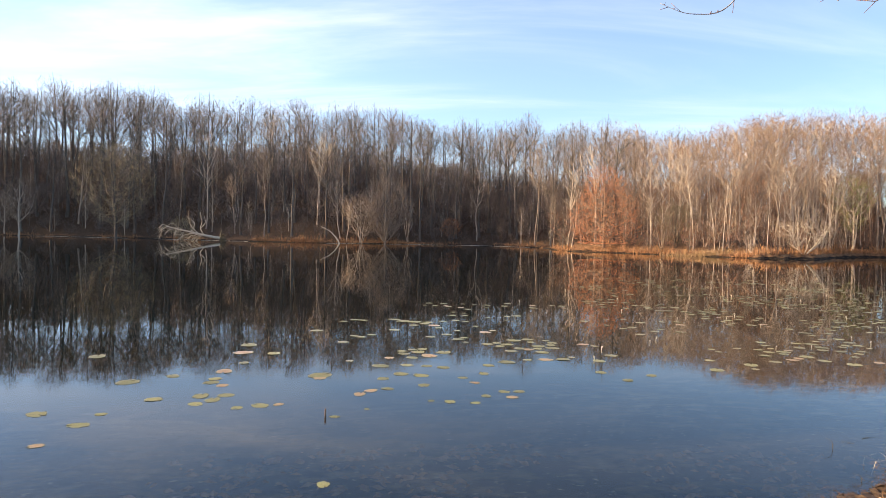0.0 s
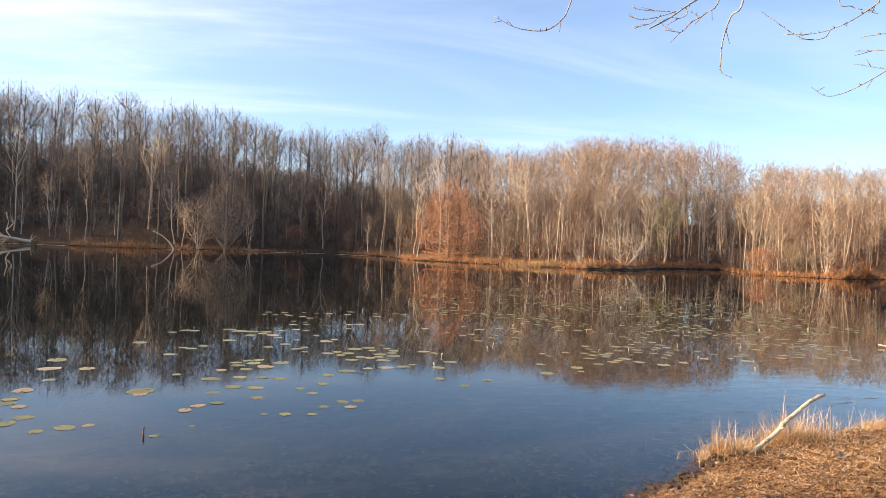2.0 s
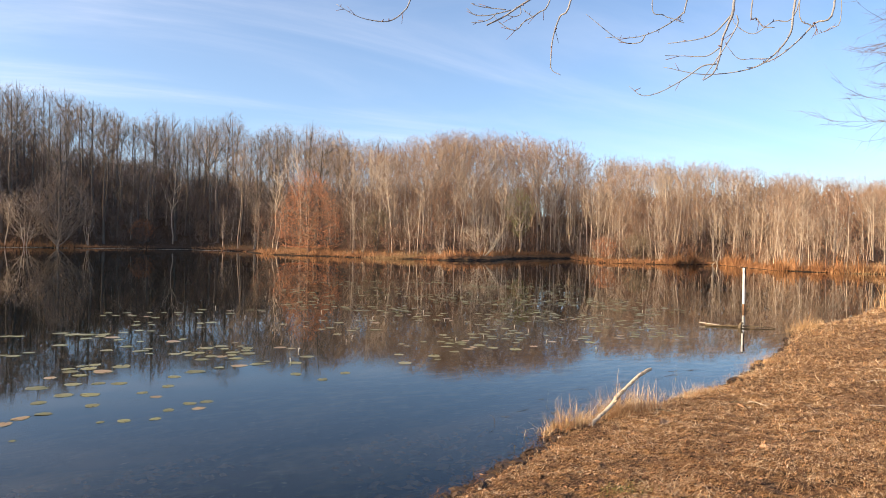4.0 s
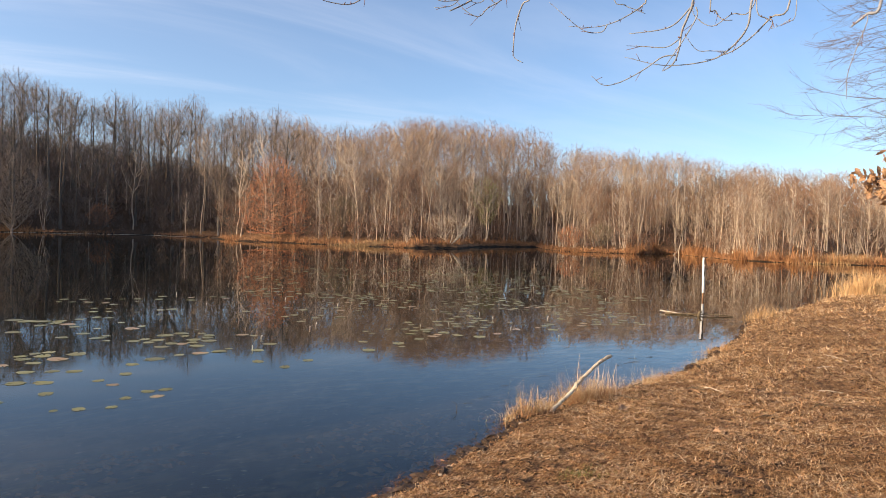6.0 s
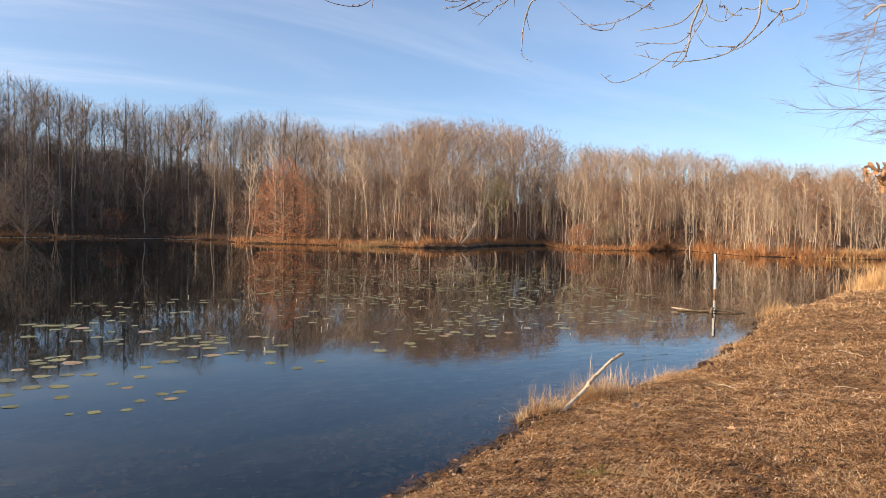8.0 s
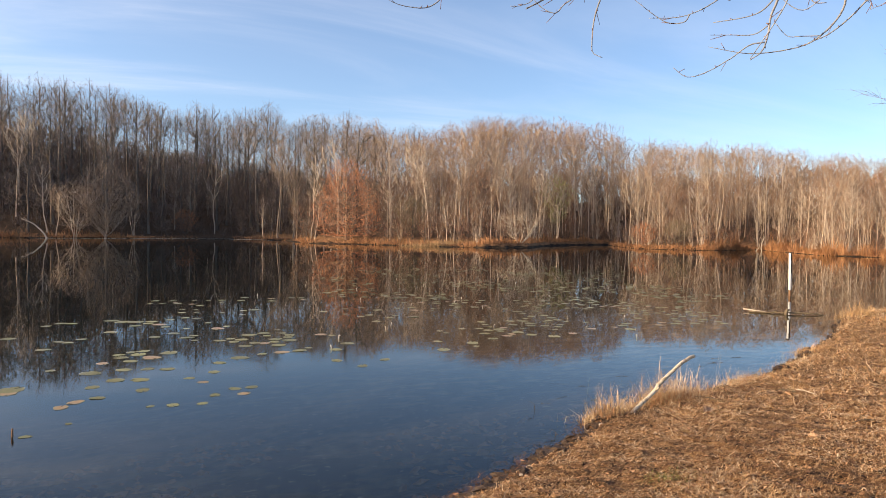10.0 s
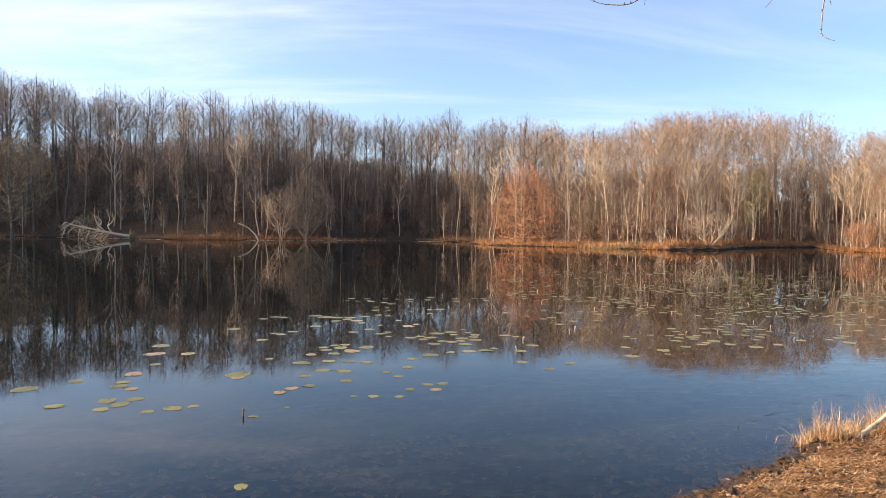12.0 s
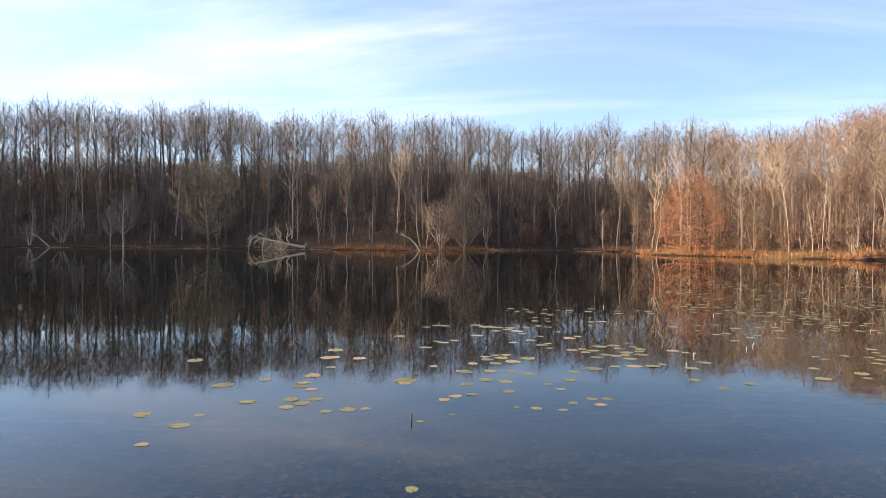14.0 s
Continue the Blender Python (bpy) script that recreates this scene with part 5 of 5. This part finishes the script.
def rim_mess():
    """Dark clods, wet leaves and rotting stems along the near waterline."""
    rng = np.random.RandomState(53)
    line = RIM[(RIM[:, 0] > 0.3) & (RIM[:, 0] < 13) & (RIM[:, 1] < 11)]
    pick = rng.rand(900) ** 1.6 * (len(line) - 1.001)
    i = pick.astype(int)
    xy = line[i] + (line[i + 1] - line[i]) * (pick - i)[:, None] + rng.normal(0, 0.07, (900, 2))
    geo = Geo()
    ball = [(math.cos(a) * c, math.sin(a) * c, z) for z, c in ((-0.5, 0.7), (0.15, 1.0), (0.7, 0.55)) for a in np.arange(5) * 1.2566 + z] + [(0, 0, 0.95)]
    tris = [t for k in (0, 1) for j in range(5) for t in ((5 * k + j, 5 * k + (j + 1) % 5, 5 * k + 5 + (j + 1) % 5), (5 * k + j, 5 * k + 5 + (j + 1) % 5, 5 * k + 5 + j))]
    tris += [(10 + j, 10 + (j + 1) % 5, 15) for j in range(5)]
    z = np.maximum(land(xy), -0.03)
    for (x, y), h in zip(xy, z):
        r = rng.gamma(2.0, 0.011) + 0.008
        v = np.array(ball) * rng.uniform(0.65, 1.3, (16, 3)) * [r * rng.uniform(0.8, 1.8), r, r * rng.uniform(0.4, 0.8)]
        a = rng.uniform(0, 6.28)
        c, q = math.cos(a), math.sin(a)
        geo.add(np.stack([v[:, 0] * c - v[:, 1] * q + x, v[:, 0] * q + v[:, 1] * c + y, v[:, 2] + h], 1), tris, int(r < 0.03 and rng.rand() < 0.08))
    pick = rng.rand(2600) ** 1.6 * (len(line) - 1.001)
    i = pick.astype(int)
    xy = line[i] + (line[i + 1] - line[i]) * (pick - i)[:, None] + rng.normal(0, 0.09, (2600, 2))
    base = np.c_[xy, np.maximum(land(xy), 0.0) + 0.004]
    blades(geo, base, rng.uniform(0, 6.28, 2600), rng.gamma(2.5, 0.025, 2600), rng.uniform(0.001, 0.003, 2600), rng.uniform(-0.3, 0.9, 2600), segs=2,
           lift=rng.uniform(-0.1, 0.5, 2600), slot=2, twist=rng.uniform(-1, 1, 2600))
    ob = new("shore_debris", mesh_from("shore_debris", geo, [WET_CLOD, DRIFT, LITTER_DARK], False))
    tagged(ob, "dark wet clods and rotting stems along the waterline", "debris", kind="stuff")


rim_mess()


def bed_debris():
    """Sunken leaves and clods on the shallow bed."""
    rng = np.random.RandomState(47)
    az, dist = np.radians(rng.uniform(-46, 44, 1500)), rng.uniform(3.4, 7.5, 1500)
    xy = np.stack([np.sin(az) * dist, np.cos(az) * dist], 1)
    d = rim_distance(xy)
    keep = (d < -0.05) & (waves(xy[:, 0], xy[:, 1], 1.6, 19) > -0.12)
    xy = xy[keep]
    n = len(xy)
    geo = Geo()
    c = np.c_[xy, land(xy) + 0.012]
    a, r = rng.uniform(0, 6.28, n), rng.uniform(0.02, 0.085, n)
    u = np.stack([np.cos(a), np.sin(a), rng.uniform(-0.1, 0.3, n)], 1) * r[:, None]
    w = np.stack([-np.sin(a), np.cos(a), rng.uniform(-0.1, 0.3, n)], 1) * (r * rng.uniform(0.3, 0.9, n))[:, None]
    up = np.array([0, 0, 1.0]) * (r * 0.4)[:, None]
    v = np.stack([c - u, c + w, c + u, c - w, c + up], 1).reshape(-1, 3)
    k = np.arange(n)[:, None] * 5
    geo.add(v, np.concatenate([k + [0, 4, 1], k + [1, 4, 2], k + [2, 4, 3], k + [3, 4, 0]]))
    ob = new("sunken_leaves", mesh_from("sunken_leaves", geo, [DEAD_LEAF], False))
    tagged(ob, "sunken brown leaves lying on the shallow pond bed", "leaf litter", kind="stuff")


bed_debris()


def oak_leaf_geo():
    """A lobed leaf with a folded midrib, one unit long."""
    half = [(0.0, 0.02), (0.12, 0.06), (0.22, 0.20), (0.32, 0.09), (0.45, 0.28), (0.56, 0.12), (0.70, 0.30), (0.80, 0.13), (0.92, 0.12), (1.0, 0.0)]
    v = [(x, 0, -0.03 * math.sin(3 * x)) for x, _ in half]
    v += [(x, y, 0.10 * y + 0.06 * math.sin(5 * x)) for x, y in half]
    v += [(x, -y, 0.14 * y - 0.05 * math.sin(4 * x)) for x, y in half]
    n, tris = len(half), []
    for i in range(n - 1):
        tris += [(i, i + 1, n + i + 1), (i, n + i + 1, n + i), (i, 2 * n + i + 1, i + 1), (i, 2 * n + i, 2 * n + i + 1)]
    return np.array(v), np.array(tris)


def fallen_leaf(x, y, r, turn):
    geo = Geo()
    v, t = oak_leaf_geo()
    v = v * [1, 0.9, 2.2]
    geo.add(v, t)
    ob = new("fallen_leaf", mesh_from("fallen_leaf", geo, [OAK_LEAF], False))
    ob.matrix_basis = pose(x, y, float(land([(x, y)])[0]) + 0.03, 8, -6, turn) @ Matrix.Diagonal((r, r, r, 1))
    tagged(ob, "large curled orange-brown dead leaf on the bank", "leaf", "single leaves on the bank")


for x, y, r, turn in ((4.55, 5.28, 0.2, 15), (5.9, 5.5, 0.12, 80), (3.9, 4.6, 0.10, 150), (6.8, 5.2, 0.12, 220), (4.7, 4.2, 0.10, 300)):
    fallen_leaf(x, y, r, turn)


def bank_twigs():
    rng = np.random.RandomState(44)
    for k, (x, y) in enumerate([(6.1, 5.75), (6.2, 5.6), (5.0, 5.7), (7.4, 5.0), (5.6, 4.4), (8.6, 5.9), (6.4, 4.4), (9.5, 6.4), (7.9, 6.4)]):
        a, ln = rng.uniform(0, 6.28), rng.uniform(0.15, 0.45)
        z = float(land([(x, y)])[0]) + 0.015
        ob = new("twig", limb([(-math.cos(a) * ln / 2, -math.sin(a) * ln / 2, 0), (0, 0.02, 0.015), (math.cos(a) * ln / 2, math.sin(a) * ln / 2, 0.01)],
                              0.006, 0.004, DRIFT if k % 2 else WET_WOOD, 5))
        ob.location = (x, y, z)
        tagged(ob, "short dry twig lying on the bank", "twig", "twigs on the bank")
    for k, (x, y, h) in enumerate([(3.2, 6.3, 0.10), (2.35, 4.95, 0.10), (3.0, 5.45, 0.06)]):
        ob = new("water_twig", limb([(0, 0, -0.15), (0.01, 0, h * 0.5), (-0.05, 0.01, h)], 0.003, 0.0015, WET_WOOD, 5))
        ob.location = (x, y, 0)
        tagged(ob, "dark thin twig sticking out of shallow water", "twig", "twigs in the shallows")
    for k in range(16):
        s = rng.rand()
        x, y = 3.3 + 6 * s + rng.normal(0, 0.15), 6.1 + 2.6 * s + abs(rng.normal(0, 0.25)) + 0.15
        a, ln = rng.uniform(-0.5, 0.5), rng.uniform(0.06, 0.22)
        if rim_distance([(x, y)])[0] > -0.08:
            continue
        ob = new("floating_twig", limb([(-math.cos(a) * ln / 2, -math.sin(a) * ln / 2, 0), (0, 0.01, 0.004), (math.cos(a) * ln / 2, math.sin(a) * ln / 2, 0)], 0.0022, 0.0012, WET_WOOD, 4))
        ob.location = (x, y, 0.001)
        tagged(ob, "dark wet twig floating beside the bank", "twig", "twigs in the shallows")


bank_twigs()


# ---- overhanging trees beside the camera ----
# (points in space, thick end, thin end, joins the limb)
MAPLE_TWIGS = (
    ([(1.32, 3.70, 3.39), (1.27, 3.72, 3.28), (1.19, 3.74, 3.22), (1.09, 3.77, 3.22), (1.00, 3.79, 3.24), (0.89, 3.82, 3.30)], 0.006, 0.002, 1),
    ([(2.02, 3.38, 3.42), (1.97, 3.41, 3.37), (1.90, 3.44, 3.32), (1.82, 3.49, 3.26), (1.73, 3.53, 3.21)], 0.008, 0.006, 1),
    ([(1.86, 3.47, 3.30), (1.75, 3.52, 3.27), (1.67, 3.56, 3.27), (1.62, 3.58, 3.31)], 0.005, 0.0022, 0),
    ([(1.78, 3.49, 3.28), (1.74, 3.51, 3.24), (1.68, 3.53, 3.22), (1.64, 3.55, 3.22)], 0.004, 0.0022, 0),
    ([(1.84, 3.50, 3.31), (1.77, 3.54, 3.32), (1.69, 3.57, 3.33), (1.65, 3.59, 3.35)], 0.004, 0.0022, 0),
    ([(1.90, 3.44, 3.32), (1.91, 3.44, 3.28), (1.88, 3.46, 3.26), (1.84, 3.48, 3.27)], 0.004, 0.0025, 0),
    ([(2.06, 3.35, 3.37), (2.00, 3.39, 3.28), (1.93, 3.43, 3.23), (1.90, 3.45, 3.19), (1.87, 3.46, 3.18), (1.82, 3.49, 3.21), (1.77, 3.51, 3.26)], 0.005, 0.0022, 1),
    ([(2.00, 3.39, 3.28), (1.97, 3.41, 3.26), (1.92, 3.43, 3.30)], 0.004, 0.002, 0),
    ([(2.08, 3.17, 3.29), (2.03, 3.20, 3.20), (2.00, 3.22, 3.08), (1.99, 3.22, 2.95), (2.00, 3.22, 2.90), (2.04, 3.19, 2.87)], 0.0075, 0.002, 1),
    ([(2.80, 3.06, 3.36), (2.78, 3.07, 3.29), (2.70, 3.14, 3.22), (2.62, 3.20, 3.18), (2.55, 3.26, 3.17), (2.44, 3.34, 3.18)], 0.006, 0.0022, 1),
    ([(2.62, 3.20, 3.18), (2.60, 3.22, 3.14), (2.54, 3.27, 3.14), (2.48, 3.31, 3.18), (2.39, 3.38, 3.28), (2.34, 3.41, 3.33)], 0.005, 0.0018, 0),
    ([(2.68, 3.22, 3.39), (2.73, 3.18, 3.31), (2.77, 3.14, 3.28), (2.82, 3.10, 3.25)], 0.004, 0.0025, 1),
    ([(2.98, 2.88, 3.34), (2.96, 2.90, 3.20), (2.94, 2.92, 3.12), (2.93, 2.93, 3.01), (2.91, 2.95, 2.93), (2.87, 2.99, 2.89)], 0.011, 0.004, 1),
    ([(2.92, 2.94, 2.98), (2.86, 2.99, 2.97), (2.80, 3.06, 2.91), (2.70, 3.14, 2.84), (2.62, 3.21, 2.82), (2.56, 3.26, 2.88)], 0.006, 0.002, 0),
    ([(2.97, 2.89, 3.25), (2.91, 2.95, 3.16), (2.84, 3.01, 3.13), (2.72, 3.12, 3.12)], 0.007, 0.003, 0),
    ([(2.93, 2.93, 3.07), (2.88, 2.98, 3.03), (2.79, 3.06, 3.04), (2.71, 3.13, 3.05)], 0.005, 0.002, 0),
    ([(2.95, 2.83, 3.23), (2.96, 2.83, 3.18), (2.92, 2.87, 3.07), (2.88, 2.91, 2.98), (2.83, 2.95, 2.88)], 0.006, 0.003, 0),
    ([(3.30, 2.75, 3.33), (3.28, 2.76, 3.15), (3.22, 2.83, 3.03), (3.14, 2.92, 2.97), (2.97, 3.09, 2.96), (2.79, 3.24, 3.02)], 0.01, 0.002, 1),
    ([(3.46, 2.63, 3.29), (3.40, 2.70, 3.21), (3.35, 2.77, 3.12), (3.28, 2.84, 3.04), (3.21, 2.92, 3.00)], 0.008, 0.004, 1),
    ([(3.31, 2.73, 3.30), (3.35, 2.69, 3.19), (3.37, 2.67, 3.18), (3.37, 2.67, 3.13)], 0.005, 0.003, 1),
    ([(3.44, 2.57, 3.24), (3.41, 2.61, 3.16), (3.37, 2.67, 3.13)], 0.004, 0.002, 1),
    ([(3.34, 2.77, 3.30), (3.26, 2.86, 3.25), (3.19, 2.94, 3.19), (3.12, 3.01, 3.26), (3.11, 3.02, 3.33)], 0.005, 0.002, 1),
    ([(3.07, 2.84, 3.29), (3.09, 2.82, 3.23), (3.12, 2.80, 3.18), (3.16, 2.76, 3.17)], 0.006, 0.003, 1),
    ([(3.21, 2.84, 3.02), (3.15, 2.91, 3.03), (3.10, 2.96, 3.04), (3.05, 3.00, 3.12)], 0.004, 0.002, 0),
    ([(3.76, 2.30, 3.25), (3.72, 2.35, 3.18), (3.70, 2.38, 3.15), (3.68, 2.41, 3.12)], 0.012, 0.008, 1),
    ([(3.72, 2.35, 3.18), (3.72, 2.35, 3.13), (3.70, 2.39, 2.99), (3.68, 2.42, 2.85), (3.68, 2.42, 2.72)], 0.005, 0.003, 0),
)


def overhanging_maple():
    """The trunk stands beyond the view; its low twigs hang into it."""
    root = new("maple_tree")
    bx, by = 7.4, 0.2
    bz = float(land([(bx, by)])[0])
    root.matrix_basis = pose(bx, by, bz - 0.05)
    off = np.array([bx, by, bz - 0.05])

    def here(points):
        return [tuple(np.subtract(p, off)) for p in points]
    part("trunk", limb(here([(bx, by, bz - 0.1), (bx - 0.1, by, 3.0), (bx - 0.3, by + 0.1, 6), (bx - 0.2, by, 9)]), 0.24, 0.08, MAPLE, 10), root)
    main = [(bx - 0.1, by, 2.9), (6.2, 1.3, 4.1), (4.6, 2.5, 4.6), (3.0, 3.3, 4.6), (1.4, 3.8, 4.5)]
    part("limb", limb(here(main), 0.09, 0.02, MAPLE, 8), root)
    line = smooth_line(main)
    rng = np.random.RandomState(6)
    hung = Geo()
    for pts, r0, r1, fixed in MAPLE_TWIGS:
        p = np.array(pts)
        if fixed:
            near = line[np.argmin(((line - (p[0] + [0.25, -0.15, 0.3])) ** 2).sum(1))]
            p = np.concatenate([[near], [(near + p[0]) / 2 + [0, 0, 0.02]], p])
        s = smooth_line(p, 5)
        geo = Geo()
        rad = np.linspace(r0 * (1.3 if fixed else 1), r1, len(s)) * 0.72
        tube(geo, s - off, rad, 6, 0, cap=True)
        # buds
        m = len(s)
        for q in range(m // 2, m - 1, 2):
            at = s[q] - off
            tube(geo, [at, at + rng.normal(0, 0.006, 3) + [0, 0, 0.004]], [rad[q] * 1.35, rad[q] * 0.5], 4, 1, cap=True)
        if r1 < 0.004:
            for q in range(m // 3, m - 2, 3):
                if rng.rand() < 0.4:
                    d = unit(unit(s[q + 1] - s[q]) + rng.normal(0, 0.6, 3))
                    e = s[q] + d * rng.uniform(0.03, 0.09)
                    tube(geo, [s[q] - off, e - off], [0.0022, 0.0014], 4, 1, cap=True)
        part("branch", mesh_from("branch", geo, [MAPLE, MAPLE_TWIG]), root)
    tagged(root, "bare maple with pale drooping twigs and red buds", "tree")


overhanging_maple()


def fine_twig_tree():
    """A young tree whose trunk stands beyond the view; long fine boughs sweep out over the bank."""
    rng = np.random.RandomState(12)
    x, y = 13.2, 5.1
    root = new("twiggy_tree")
    root.matrix_basis = pose(x, y, float(land([(x, y)])[0]) - 0.05)
    part("trunk", limb([(0, 0, 0), (0.05, 0.02, 3), (-0.03, 0.05, 6), (0.02, 0, 9.5)], 0.11, 0.02, BARK, 8), root)
    for k in range(78):
        z0 = rng.uniform(3.7, 9.2)
        a = rng.normal(2.0, 0.55) if k % 4 else rng.uniform(0, 6.28)
        out = np.array([math.cos(a), math.sin(a), 0])
        ln = rng.uniform(2.6, 4.6) * (1 - 0.03 * z0)
        fall = rng.uniform(-0.1, 0.45) * ln * 0.5
        line = smooth_line([(0, 0, z0), out * ln * 0.35 + [0, 0, z0 - 0.05 * ln], out * ln * 0.7 + rng.normal(0, 0.08, 3) + [0, 0, z0 - 0.6 * fall],
                            out * ln + rng.normal(0, 0.12, 3) + [0, 0, z0 - fall]], 5)
        geo = Geo()
        tube(geo, line, np.linspace(0.011, 0.0022, len(line)), 4)
        side = np.array([-out[1], out[0], 0])
        for q in range(18):
            s = rng.uniform(0.2, 1.0) * (len(line) - 1.01)
            i = int(s)
            at = line[i] + (line[i + 1] - line[i]) * (s - i)
            d = unit(unit(line[i + 1] - line[i]) + side * rng.choice([-1, 1]) * rng.uniform(0.4, 1.0) + [0, 0, rng.normal(0.0, 0.4)])
            l2 = rng.uniform(0.3, 0.95) * (1.1 - 0.4 * s / len(line))
            mid = at + d * l2 * 0.55
            tip = mid + unit(d + [0, 0, 0.2]) * l2 * 0.45
            tube(geo, [at, mid, tip], [0.0034, 0.0026, 0.0014], 3)
            base = at + (tip - at) * rng.rand(5, 1)
            spikes(geo, base, base + (d + rng.normal(0, 0.45, (5, 3))) * rng.uniform(0.12, 0.34, (5, 1)), 0.0021, 0, False)
        part("bough", mesh_from("bough", geo, [DARK_TWIG]), root)
    tagged(root, "bare young tree with fine dark spreading twigs", "tree")


fine_twig_tree()


def leafy_oak():
    rng = np.random.RandomState(9)
    root = new("oak_sapling")
    bx, by = 8.2, 3.0
    bz = float(land([(bx, by)])[0])
    root.matrix_basis = pose(bx, by, bz - 0.05)
    part("trunk", limb([(0, 0, 0), (0.05, 0, 1.5), (-0.05, 0.1, 3), (0, 0, 4.6)], 0.07, 0.02, BARK, 8), root)
    v, t = oak_leaf_geo()
    for n, (at, end) in enumerate([((0, 0, 1.7), (-1.34, 1.36, 2.36)), ((0, 0, 1.9), (-1.18, 1.18, 2.56)), ((0, 0, 1.5), (-1.22, 1.18, 2.24)), ((0, 0.05, 2.1), (-1.04, 1.04, 2.66))]):
        at, end = np.array(at), np.array(end)
        ob = part("branch", limb([at, at + (end - at) * 0.5 + [0, 0, 0.05], end], 0.016, 0.004, BARK, 6), root)
        geo = Geo()
        for k in range(90):
            c = at + (end - at) * rng.uniform(0.75, 1.02) + rng.normal(0, 0.075, 3)
            m = Euler((rng.uniform(-1, 1), rng.uniform(0.2, 1.5), rng.uniform(0, 6.28))).to_matrix()
            w = (v * [1, 0.95, rng.uniform(0.8, 2.5)] * rng.uniform(0.09, 0.15)) @ np.array(m).T + c
            geo.add(w, t)
        part("foliage", mesh_from("foliage", geo, [OAK_LEAF], False), ob, "dry orange-brown lobed leaves")
    tagged(root, "young oak that keeps its dry orange-brown leaves", "tree")


leafy_oak()
